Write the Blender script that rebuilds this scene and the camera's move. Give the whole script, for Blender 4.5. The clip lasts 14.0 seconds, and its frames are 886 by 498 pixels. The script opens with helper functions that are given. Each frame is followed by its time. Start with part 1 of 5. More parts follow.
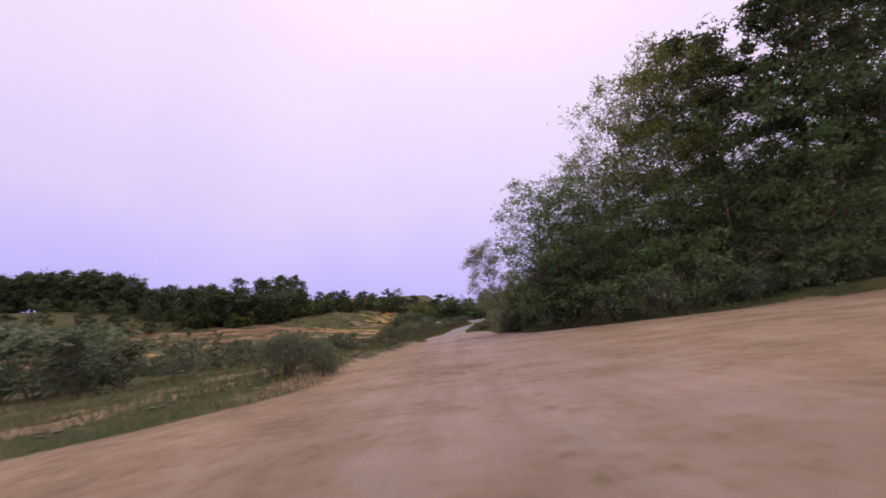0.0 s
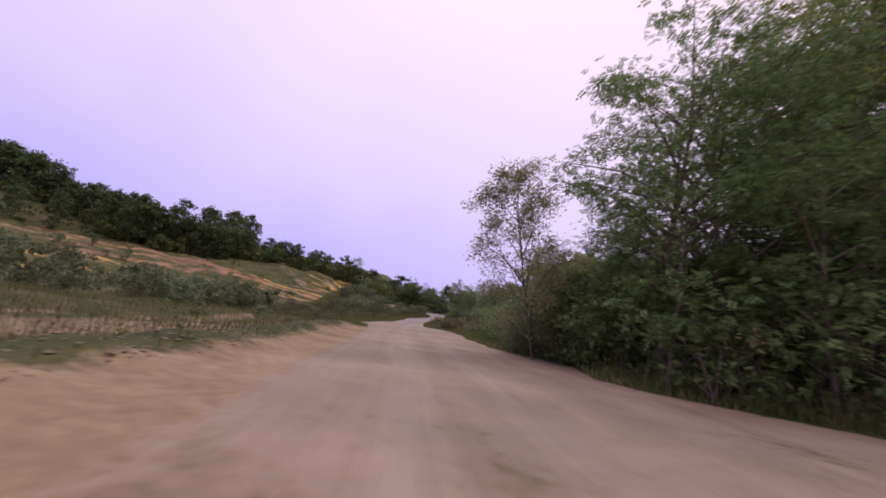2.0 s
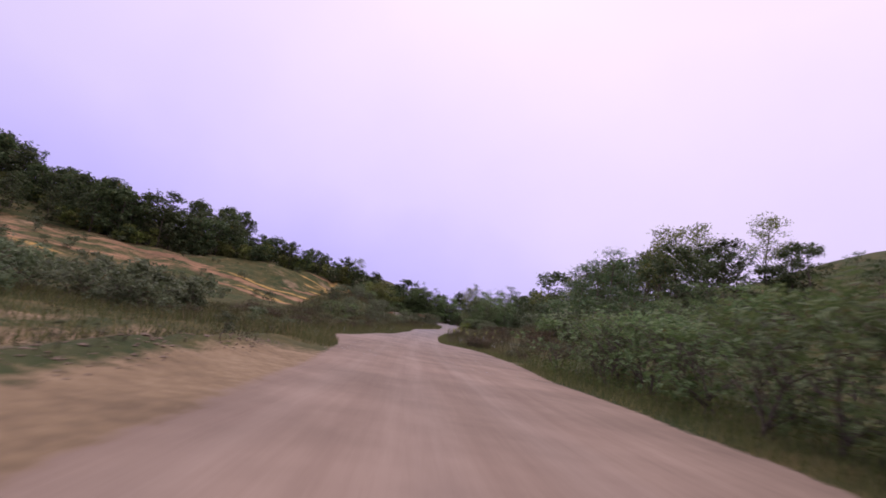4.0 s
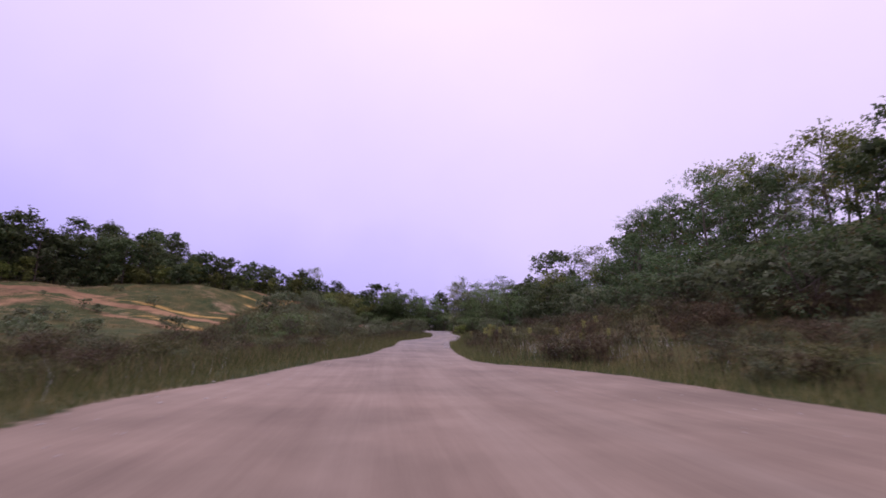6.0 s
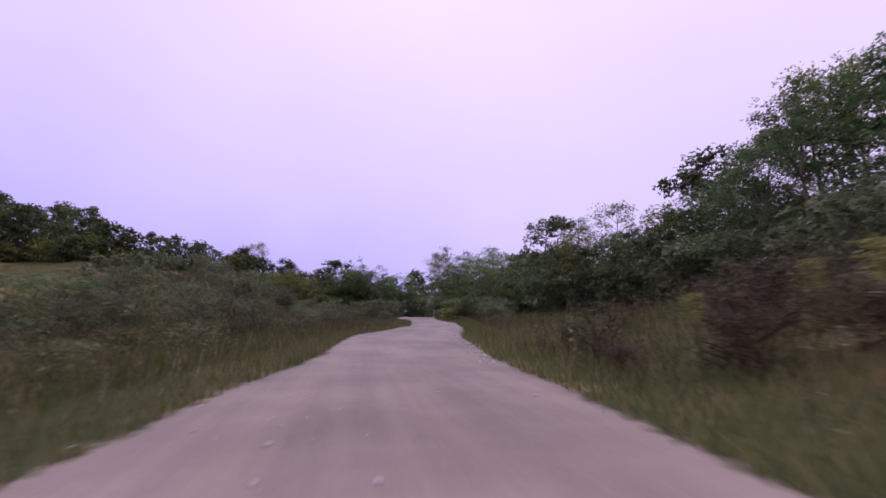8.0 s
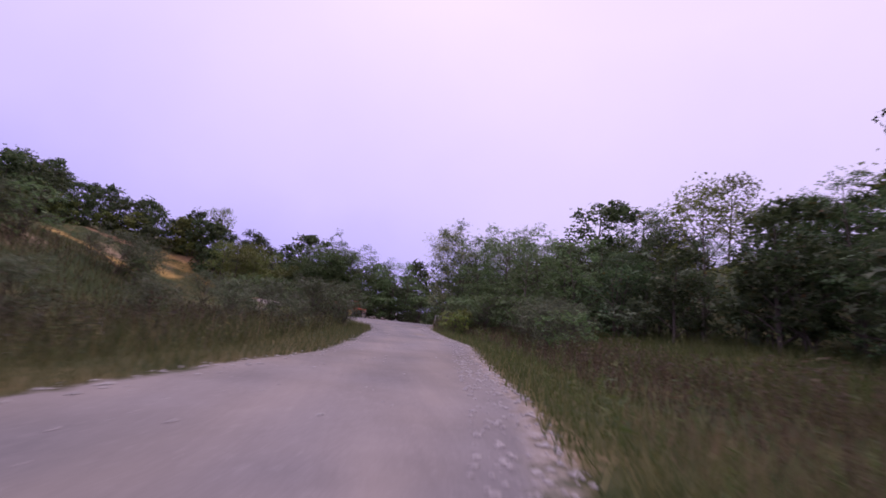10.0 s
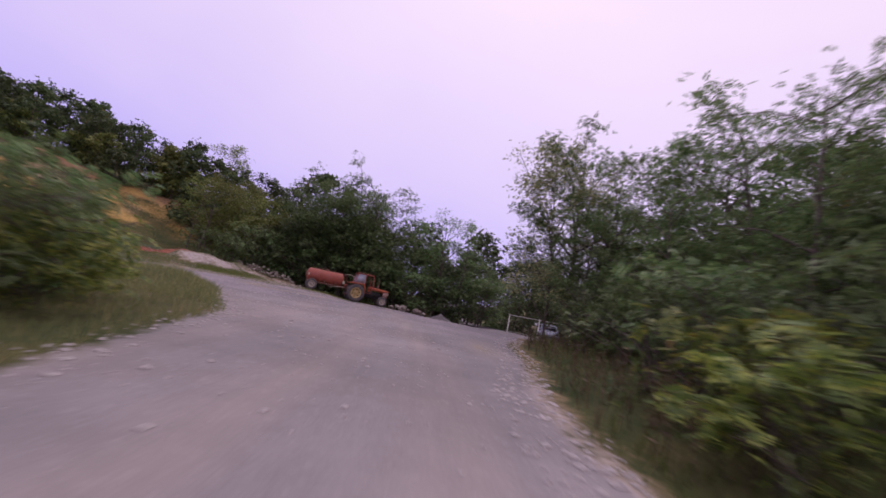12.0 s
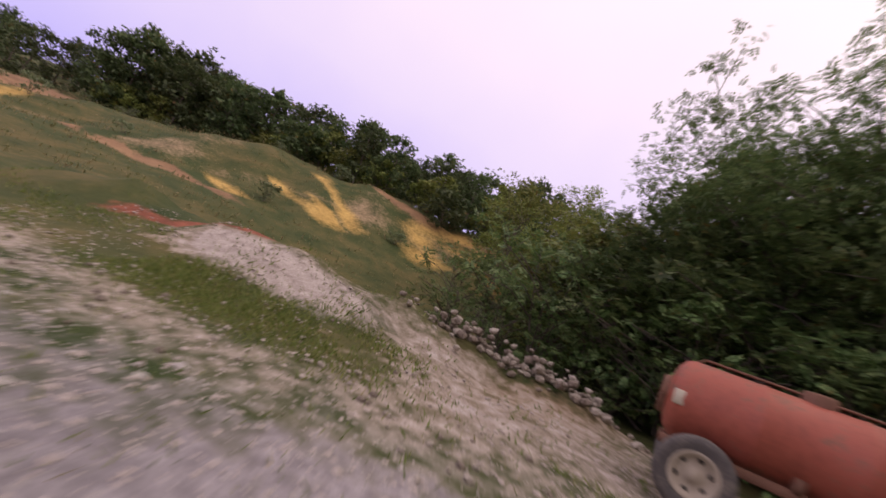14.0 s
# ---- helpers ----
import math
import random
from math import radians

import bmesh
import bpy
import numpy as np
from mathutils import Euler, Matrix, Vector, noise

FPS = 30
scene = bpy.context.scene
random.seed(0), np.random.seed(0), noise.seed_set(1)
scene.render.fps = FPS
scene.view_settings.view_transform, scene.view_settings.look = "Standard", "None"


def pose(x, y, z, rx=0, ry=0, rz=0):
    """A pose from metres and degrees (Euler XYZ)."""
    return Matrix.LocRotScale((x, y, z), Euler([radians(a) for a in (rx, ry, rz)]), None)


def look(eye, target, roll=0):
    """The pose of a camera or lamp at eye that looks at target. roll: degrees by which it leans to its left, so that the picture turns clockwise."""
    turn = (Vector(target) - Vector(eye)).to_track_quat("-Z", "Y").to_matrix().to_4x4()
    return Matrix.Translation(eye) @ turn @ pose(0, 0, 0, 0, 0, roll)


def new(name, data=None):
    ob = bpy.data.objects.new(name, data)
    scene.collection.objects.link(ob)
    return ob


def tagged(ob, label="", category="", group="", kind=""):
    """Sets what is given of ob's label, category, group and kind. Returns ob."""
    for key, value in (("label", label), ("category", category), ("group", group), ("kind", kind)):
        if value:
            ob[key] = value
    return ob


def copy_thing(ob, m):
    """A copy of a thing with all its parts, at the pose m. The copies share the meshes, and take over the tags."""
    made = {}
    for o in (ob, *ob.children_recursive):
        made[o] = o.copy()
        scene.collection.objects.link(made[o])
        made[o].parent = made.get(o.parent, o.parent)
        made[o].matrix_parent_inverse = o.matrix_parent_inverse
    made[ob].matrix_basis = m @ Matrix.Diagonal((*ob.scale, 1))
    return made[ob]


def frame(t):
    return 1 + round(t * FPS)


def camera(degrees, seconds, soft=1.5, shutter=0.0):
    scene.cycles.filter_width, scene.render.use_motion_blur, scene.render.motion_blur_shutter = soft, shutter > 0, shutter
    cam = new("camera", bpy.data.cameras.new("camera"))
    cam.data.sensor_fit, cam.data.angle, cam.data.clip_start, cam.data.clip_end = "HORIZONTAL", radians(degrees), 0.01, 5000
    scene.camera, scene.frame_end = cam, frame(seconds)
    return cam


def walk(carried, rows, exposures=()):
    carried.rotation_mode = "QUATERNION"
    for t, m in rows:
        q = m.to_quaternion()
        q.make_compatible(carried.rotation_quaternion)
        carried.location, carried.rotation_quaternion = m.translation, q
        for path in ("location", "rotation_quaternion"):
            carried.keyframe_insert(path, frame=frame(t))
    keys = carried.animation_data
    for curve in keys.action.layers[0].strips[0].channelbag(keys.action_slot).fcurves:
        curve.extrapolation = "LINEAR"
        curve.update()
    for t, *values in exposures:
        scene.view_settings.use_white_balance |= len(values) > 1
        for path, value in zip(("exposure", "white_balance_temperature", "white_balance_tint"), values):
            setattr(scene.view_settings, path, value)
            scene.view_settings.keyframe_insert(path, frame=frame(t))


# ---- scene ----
cam = camera(91.8, 14.0, 1.6, 0.28)
PATH = [
    (0, (0.00, -0.00, 0.00), (0.01, 9.86, 1.68), -7.5),
    (0.5, (-0.92, 5.25, -0.11), (0.09, 15.08, 1.44), -8.5),
    (1, (-1.15, 10.44, -0.16), (0.31, 20.23, 1.30), -4.5),
    (1.5, (-1.04, 15.60, -0.16), (0.10, 25.43, 1.25), 2.5),
    (2, (-0.60, 20.99, -0.24), (0.05, 30.86, 1.25), 7.4),
    (2.5, (-0.29, 26.53, -0.38), (0.17, 36.36, 1.38), 9.3),
    (3, (-0.25, 31.80, -0.43), (0.13, 41.64, 1.29), 10.1),
    (3.5, (-0.52, 37.53, -0.49), (-0.14, 47.37, 1.24), 9.9),
    (4, (-0.85, 43.70, -0.63), (-0.39, 53.54, 1.08), 8.8),
    (4.5, (-1.19, 50.20, -0.82), (-0.59, 60.04, 0.88), 7.2),
    (5, (-1.50, 56.88, -1.03), (-0.71, 66.70, 0.67), 5.1),
    (5.5, (-1.74, 63.56, -1.24), (-0.70, 73.35, 0.52), 3.0),
    (6, (-1.84, 70.07, -1.41), (-0.53, 79.79, 0.56), 0.9),
    (6.5, (-1.77, 76.26, -1.52), (-0.16, 85.93, 0.48), -0.7),
    (7, (-1.44, 82.28, -1.55), (0.31, 91.91, 0.47), -0.7),
    (7.5, (-0.85, 88.32, -1.52), (1.06, 97.98, 0.26), -0.6),
    (8, (0.00, 94.42, -1.44), (2.03, 104.07, 0.25), -0.4),
    (8.5, (1.09, 100.60, -1.34), (3.19, 110.23, 0.35), 0.2),
    (9, (2.41, 106.90, -1.22), (4.49, 116.53, 0.51), 1.2),
    (9.5, (3.95, 113.36, -1.09), (5.91, 122.99, 0.77), 2.9),
    (10, (5.70, 120.01, -0.94), (7.40, 129.69, 0.90), 5.3),
    (10.5, (7.17, 126.67, -0.77), (8.44, 136.43, 1.02), 8.8),
    (11, (8.04, 133.37, -0.54), (9.02, 143.17, 1.18), 9.9),
    (11.5, (8.54, 139.97, -0.27), (9.35, 149.81, 1.36), 10.0),
    (12, (8.88, 146.73, -0.11), (9.16, 156.62, 1.38), 11.2),
    (12.5, (8.67, 153.62, -0.07), (7.84, 163.49, 1.32), 14.9),
    (13, (8.00, 160.07, 0.50), (4.22, 169.26, 1.63), 21.0),
    (13.5, (5.67, 167.20, 0.74), (-0.63, 174.90, 1.78), 23.3),
    (14, (2.38, 171.95, 0.89), (-5.04, 178.55, 2.05), 22.1),
]
# the clip's own exposure and white balance drift along the way
EXPOSURES = [(0, 0.05, 6650, 12), (3, 0.08, 6600, 12), (6, 0.0, 6250, 20), (9.5, -0.05, 6030, 24), (11, -0.03, 6120, 23), (12.5, -0.05, 6550, 17), (13.5, 0.1, 7050, 10), (14, 0.26, 7350, 6)]
walk(cam, [(t, look(eye, target, roll)) for t, eye, target, roll in PATH], EXPOSURES)

# ---- sky and light: bright violet overcast ----
world = bpy.data.worlds.new("overcast_sky")
scene.world = world
world.use_nodes = True
wn, wl = world.node_tree.nodes, world.node_tree.links
wn.clear()
w_out = wn.new("ShaderNodeOutputWorld")
w_bg = wn.new("ShaderNodeBackground")
w_sky = wn.new("ShaderNodeTexSky")
w_sky.sky_type, w_sky.sun_disc = "NISHITA", False
w_sky.sun_elevation, w_sky.sun_rotation = radians(48), radians(10)
w_gain = wn.new("ShaderNodeVectorMath")
w_gain.operation = "SCALE"
w_gain.inputs["Scale"].default_value = 0.10
wl.new(w_sky.outputs[0], w_gain.inputs[0])
w_co = wn.new("ShaderNodeTexCoord")
w_sep = wn.new("ShaderNodeSeparateXYZ")
wl.new(w_co.outputs["Generated"], w_sep.inputs[0])
w_noise = wn.new("ShaderNodeTexNoise")
w_noise.inputs["Scale"].default_value, w_noise.inputs["Detail"].default_value = 2.2, 5
wl.new(w_co.outputs["Generated"], w_noise.inputs["Vector"])
w_add = wn.new("ShaderNodeMath")
w_add.operation = "MULTIPLY_ADD"
w_add.inputs[1].default_value = 0.28
wl.new(w_noise.outputs["Fac"], w_add.inputs[0])
w_x = wn.new("ShaderNodeMath")
w_x.operation = "MULTIPLY_ADD"
w_x.inputs[1].default_value = 0.16
wl.new(w_sep.outputs["X"], w_x.inputs[0])
wl.new(w_sep.outputs["Z"], w_x.inputs[2])
wl.new(w_x.outputs[0], w_add.inputs[2])
w_ramp = wn.new("ShaderNodeValToRGB")
w_ramp.color_ramp.elements[0].position, w_ramp.color_ramp.elements[0].color = 0.14, (0.50, 0.435, 0.97, 1)
w_ramp.color_ramp.elements[1].position, w_ramp.color_ramp.elements[1].color = 0.80, (0.98, 0.83, 1.0, 1)
mid = w_ramp.color_ramp.elements.new(0.38)
mid.color = (0.74, 0.635, 0.97, 1)
wl.new(w_add.outputs[0], w_ramp.inputs[0])
w_mix = wn.new("ShaderNodeMix")
w_mix.data_type = "RGBA"
w_mix.inputs["Factor"].default_value = 0.93
wl.new(w_gain.outputs[0], w_mix.inputs[6])
wl.new(w_ramp.outputs[0], w_mix.inputs[7])
wl.new(w_mix.outputs[2], w_bg.inputs["Color"])
w_bg.inputs["Strength"].default_value = 1.0
wl.new(w_bg.outputs[0], w_out.inputs[0])

sun_data = bpy.data.lights.new("sun", "SUN")
sun_data.energy, sun_data.angle, sun_data.color = 0.7, radians(30), (1.0, 0.93, 0.9)
sun = new("sun", sun_data)
sun.matrix_world = look((20, 80, 90), (0, 20, 0))

# ---- materials ----
def nodes_of(name):
    m = bpy.data.materials.new(name)
    m.use_nodes = True
    nt = m.node_tree
    return m, nt, nt.nodes["Principled BSDF"]


def add_noise(nt, scale, detail=4, vec=None, rough=0.6):
    n = nt.nodes.new("ShaderNodeTexNoise")
    n.inputs["Scale"].default_value, n.inputs["Detail"].default_value, n.inputs["Roughness"].default_value = scale, detail, rough
    if vec:
        nt.links.new(vec, n.inputs["Vector"])
    return n.outputs["Fac"]


def add_ramp(nt, fac, stops):
    r = nt.nodes.new("ShaderNodeValToRGB")
    for k, (p, c) in enumerate(stops):
        e = r.color_ramp.elements[k] if k < 2 else r.color_ramp.elements.new(p)
        e.position = p
        e.color = (*c, 1) if len(c) == 3 else c
    nt.links.new(fac, r.inputs[0])
    return r.outputs[0]


def add_mix(nt, fac, a, b, blend="MIX"):
    m = nt.nodes.new("ShaderNodeMix")
    m.data_type, m.blend_type = "RGBA", blend
    for sock, val in ((m.inputs[0], fac), (m.inputs[6], a), (m.inputs[7], b)):
        if isinstance(val, (int, float)):
            sock.default_value = val
        elif isinstance(val, tuple):
            sock.default_value = (*val, 1)
        else:
            nt.links.new(val, sock)
    return m.outputs[2]


def add_math(nt, op, a, b=0.0, c=0.0):
    m = nt.nodes.new("ShaderNodeMath")
    m.operation = op
    for sock, val in zip(m.inputs, (a, b, c)):
        if isinstance(val, (int, float)):
            sock.default_value = val
        else:
            nt.links.new(val, sock)
    return m.outputs[0]


def add_bump(nt, bsdf, height, strength, dist):
    b = nt.nodes.new("ShaderNodeBump")
    b.inputs["Strength"].default_value, b.inputs["Distance"].default_value = strength, dist
    nt.links.new(height, b.inputs["Height"])
    nt.links.new(b.outputs[0], bsdf.inputs["Normal"])


def obj_co(nt, scale=(1, 1, 1)):
    t = nt.nodes.new("ShaderNodeTexCoord")
    m = nt.nodes.new("ShaderNodeMapping")
    m.inputs["Scale"].default_value = scale
    nt.links.new(t.outputs["Object"], m.inputs[0])
    return m.outputs[0]


def leaf_material(name, dark, mid, light, dry=(0.16, 0.10, 0.03), dry_share=0.06):
    """Leaves that differ one by one and tree by tree; a little light comes through them."""
    m, nt, bsdf = nodes_of(name)
    geo = nt.nodes.new("ShaderNodeNewGeometry")
    info = nt.nodes.new("ShaderNodeObjectInfo")
    per = geo.outputs["Random Per Island"]
    col = add_ramp(nt, per, [(0.0, dark), (1.0 - dry_share, light), (0.5, mid), (1.0, dry)])
    hue = nt.nodes.new("ShaderNodeHueSaturation")
    nt.links.new(add_math(nt, "MULTIPLY_ADD", info.outputs["Random"], 0.03, 0.487), hue.inputs["Hue"])
    nt.links.new(add_math(nt, "MULTIPLY_ADD", info.outputs["Random"], 0.55, 0.72), hue.inputs["Value"])
    nt.links.new(col, hue.inputs["Color"])
    bsdf.inputs["Roughness"].default_value = 0.6
    bsdf.inputs["Specular IOR Level"].default_value = 0.3
    nt.links.new(hue.outputs[0], bsdf.inputs["Base Color"])
    tr = nt.nodes.new("ShaderNodeBsdfTranslucent")
    nt.links.new(hue.outputs[0], tr.inputs["Color"])
    mix = nt.nodes.new("ShaderNodeMixShader")
    mix.inputs[0].default_value = 0.38
    nt.links.new(bsdf.outputs[0], mix.inputs[1])
    nt.links.new(tr.outputs[0], mix.inputs[2])
    nt.links.new(mix.outputs[0], nt.nodes["Material Output"].inputs["Surface"])
    return m


def plain_material(name, base, rough=0.6, metal=0.0, vary=0.25, scale=6.0, bump=0.0, wear=None, wear_at=0.62):
    """A painted, rusty or earthen surface: two scales of variation, and worn patches of another colour."""
    m, nt, bsdf = nodes_of(name)
    co = obj_co(nt)
    big, small = add_noise(nt, scale, 4, co), add_noise(nt, scale * 9, 5, co)
    both = add_math(nt, "MULTIPLY_ADD", small, 0.5, add_math(nt, "MULTIPLY", big, 0.5))
    lo = tuple(c * (1 - vary) for c in base)
    hi = tuple(min(1, c * (1 + vary)) for c in base)
    col = add_ramp(nt, both, [(0.3, lo), (0.7, hi)])
    if wear:
        mask = add_ramp(nt, both, [(wear_at - 0.06, (0, 0, 0)), (wear_at + 0.04, (1, 1, 1))])
        col = add_mix(nt, mask, col, wear)
    nt.links.new(col, bsdf.inputs["Base Color"])
    nt.links.new(add_math(nt, "MULTIPLY_ADD", small, 0.3, rough - 0.15), bsdf.inputs["Roughness"])
    bsdf.inputs["Metallic"].default_value = metal
    if bump:
        add_bump(nt, bsdf, small, 0.6, bump)
    return m


def ground_material():
    m, nt, bsdf = nodes_of("ground")
    co = obj_co(nt)
    cover = nt.nodes.new("ShaderNodeAttribute")
    cover.attribute_name = "cover"
    sep = nt.nodes.new("ShaderNodeSeparateColor")
    nt.links.new(cover.outputs["Color"], sep.inputs[0])
    earth = nt.nodes.new("ShaderNodeAttribute")
    earth.attribute_name = "earth"
    clay = nt.nodes.new("ShaderNodeSeparateColor")
    nt.links.new(earth.outputs["Color"], clay.inputs[0])
    wide, midn, fine, grit = add_noise(nt, 0.06, 5, co), add_noise(nt, 0.45, 6, co), add_noise(nt, 4, 6, co), add_noise(nt, 38, 4, co)
    # meadow: green, straw and bare brown patches
    grass = add_ramp(nt, add_math(nt, "MULTIPLY_ADD", fine, 0.35, add_math(nt, "MULTIPLY", midn, 0.65)),
                     [(0.34, (0.055, 0.067, 0.027)), (0.68, (0.155, 0.128, 0.06)), (0.5, (0.095, 0.094, 0.041))])
    tint = add_ramp(nt, add_math(nt, "MULTIPLY_ADD", wide, 0.6, add_math(nt, "MULTIPLY", midn, 0.4)), [(0.40, (0.60, 0.80, 0.62)), (0.60, (1.14, 1.02, 0.88))])
    grass = add_mix(nt, 1.0, grass, tint, "MULTIPLY")
    soil = add_ramp(nt, add_math(nt, "MULTIPLY_ADD", midn, 0.6, add_math(nt, "MULTIPLY", fine, 0.4)),
                    [(0.36, (0.19, 0.138, 0.082)), (0.64, (0.38, 0.285, 0.172)), (0.5, (0.288, 0.208, 0.12))])
    yellow = add_ramp(nt, add_math(nt, "MULTIPLY_ADD", midn, 0.5, add_math(nt, "MULTIPLY", fine, 0.5)), [(0.36, (0.33, 0.205, 0.06)), (0.64, (0.60, 0.40, 0.13))])
    orange = add_ramp(nt, add_math(nt, "MULTIPLY_ADD", midn, 0.5, add_math(nt, "MULTIPLY", wide, 0.5)), [(0.38, (0.21, 0.12, 0.068)), (0.62, (0.40, 0.245, 0.13))])
    red = add_ramp(nt, fine, [(0.35, (0.17, 0.058, 0.035)), (0.65, (0.31, 0.105, 0.062))])
    streak = add_noise(nt, 1.0, 6, obj_co(nt, (2.6, 0.10, 1.0)), 0.7)
    road = add_ramp(nt, add_math(nt, "MULTIPLY_ADD", streak, 0.55, add_math(nt, "MULTIPLY", midn, 0.45)),
                    [(0.34, (0.245, 0.178, 0.132)), (0.66, (0.385, 0.295, 0.222)), (0.5, (0.31, 0.232, 0.172))])
    road = add_mix(nt, add_math(nt, "MULTIPLY", grit, 0.5), road, (0.31, 0.232, 0.188))
    stone = add_ramp(nt, add_math(nt, "MULTIPLY_ADD", grit, 0.4, add_math(nt, "MULTIPLY_ADD", midn, 0.35, add_math(nt, "MULTIPLY", streak, 0.25))),
                     [(0.36, (0.215, 0.196, 0.197)), (0.64, (0.33, 0.30, 0.295)), (0.5, (0.27, 0.246, 0.244))])
    speck = add_ramp(nt, add_noise(nt, 11, 3, co, 0.75), [(0.56, (0, 0, 0)), (0.68, (0.45, 0.45, 0.45))])
    stone = add_mix(nt, speck, stone, (0.39, 0.355, 0.347))
    stone = add_mix(nt, add_ramp(nt, wide, [(0.54, (0, 0, 0)), (0.68, (0.55, 0.55, 0.55))]), stone, (0.29, 0.235, 0.175))
    # coarse loose gravel on the turning place at the far end
    cobble = add_noise(nt, 7, 3, co, 0.8)
    loose = add_ramp(nt, add_math(nt, "MULTIPLY_ADD", cobble, 0.75, add_math(nt, "MULTIPLY", midn, 0.25)), [(0.38, (0.185, 0.165, 0.17)), (0.64, (0.36, 0.325, 0.335)), (0.5, (0.25, 0.225, 0.232))])
    stone = add_mix(nt, add_ramp(nt, cover.outputs["Alpha"], [(0.82, (0, 0, 0)), (1.0, (1, 1, 1))]), stone, loose)
    road = add_mix(nt, add_ramp(nt, cover.outputs["Alpha"], [(0.0, (0, 0, 0)), (0.8, (1, 1, 1))]), road, stone)
    road = add_mix(nt, add_math(nt, "MULTIPLY", add_math(nt, "MULTIPLY", earth.outputs["Alpha"], streak), 0.55), road, (0.42, 0.345, 0.285))
    road = add_mix(nt, 1.0, road, add_ramp(nt, add_math(nt, "MULTIPLY_ADD", add_noise(nt, 0.16, 4, co), 0.65, add_math(nt, "MULTIPLY", midn, 0.35)), [(0.40, (0.84, 0.85, 0.84)), (0.60, (1.08, 1.07, 1.06))]), "MULTIPLY")
    # clayey yellow drying marks on the yard
    road = add_mix(nt, add_math(nt, "MULTIPLY", clay.outputs["Red"], 0.6), road, (0.36, 0.29, 0.175))
    pale = add_ramp(nt, add_math(nt, "MULTIPLY_ADD", fine, 0.5, add_math(nt, "MULTIPLY", grit, 0.5)),
                    [(0.35, (0.24, 0.195, 0.165)), (0.65, (0.56, 0.49, 0.445))])

    def mask(channel, soft):
        frayed = add_math(nt, "MULTIPLY_ADD", add_math(nt, "SUBTRACT", add_math(nt, "MULTIPLY_ADD", fine, 0.5, add_math(nt, "MULTIPLY", midn, 0.5)), 0.5), 1.3, channel)
        return add_ramp(nt, frayed, [(0.5 - soft, (0, 0, 0)), (0.5 + soft, (1, 1, 1))])

    col = add_mix(nt, mask(sep.outputs["Green"], 0.16), grass, soil)
    col = add_mix(nt, mask(clay.outputs["Green"], 0.14), col, orange)
    col = add_mix(nt, mask(clay.outputs["Red"], 0.30), col, yellow)
    col = add_mix(nt, mask(sep.outputs["Blue"], 0.16), col, pale)
    col = add_mix(nt, mask(clay.outputs["Blue"], 0.16), col, red)
    col = add_mix(nt, mask(sep.outputs["Red"], 0.12), col, road)
    nt.links.new(col, bsdf.inputs["Base Color"])
    bsdf.inputs["Roughness"].default_value = 0.92
    bsdf.inputs["Specular IOR Level"].default_value = 0.15
    rough = add_math(nt, "SUBTRACT", 1.0, add_math(nt, "MULTIPLY", sep.outputs["Red"], 0.86))
    add_bump(nt, bsdf, add_math(nt, "MULTIPLY", add_math(nt, "MULTIPLY_ADD", grit, 0.35, fine), rough), 0.5, 0.07)
    return m


GROUND = ground_material()
BARK = plain_material("bark", (0.13, 0.105, 0.08), 0.9, 0, 0.4, 5, 0.01)
BARK_PALE = plain_material("pale_bark", (0.30, 0.27, 0.22), 0.85, 0, 0.3, 4, 0.006)
LEAF_ACACIA = leaf_material("acacia_leaf", (0.09, 0.155, 0.054), (0.16, 0.245, 0.088), (0.26, 0.345, 0.135))
LEAF_SLOPE = leaf_material("slope_leaf", (0.054, 0.098, 0.037), (0.098, 0.154, 0.06), (0.163, 0.22, 0.092))
LEAF_OAK = leaf_material("oak_leaf", (0.055, 0.083, 0.033), (0.087, 0.121, 0.048), (0.138, 0.175, 0.069))
LEAF_THICKET = leaf_material("thicket_leaf", (0.092, 0.14, 0.05), (0.15, 0.21, 0.077), (0.235, 0.285, 0.112))
LEAF_POPLAR = leaf_material("poplar_leaf", (0.22, 0.245, 0.125), (0.32, 0.335, 0.17), (0.42, 0.41, 0.19), (0.42, 0.33, 0.11), 0.15)
LEAF_WILLOW = leaf_material("willow_leaf", (0.101, 0.132, 0.066), (0.158, 0.194, 0.101), (0.229, 0.260, 0.136))
LEAF_BRIGHT = leaf_material("bright_leaf", (0.10, 0.16, 0.042), (0.19, 0.26, 0.058), (0.42, 0.45, 0.09))
LEAF_OLIVE = leaf_material("olive_leaf", (0.13, 0.16, 0.045), (0.20, 0.235, 0.062), (0.29, 0.31, 0.085))
GRASS = leaf_material("grass_blade", (0.071, 0.094, 0.029), (0.122, 0.133, 0.046), (0.202, 0.185, 0.076), (0.286, 0.227, 0.105), 0.18)
WEED = leaf_material("dry_weed", (0.052, 0.053, 0.027), (0.088, 0.086, 0.042), (0.142, 0.126, 0.062), (0.22, 0.17, 0.092), 0.18)
DEAD_WEED = leaf_material("dead_weed", (0.06, 0.042, 0.028), (0.11, 0.075, 0.045), (0.17, 0.12, 0.07), (0.24, 0.17, 0.1), 0.15)
VERGE_WEED = leaf_material("verge_weed", (0.12, 0.14, 0.06), (0.19, 0.205, 0.09), (0.28, 0.265, 0.13), (0.36, 0.29, 0.15), 0.15)

# ---- plan ----
def table(y, ys, vs):
    return np.interp(y, ys, vs)


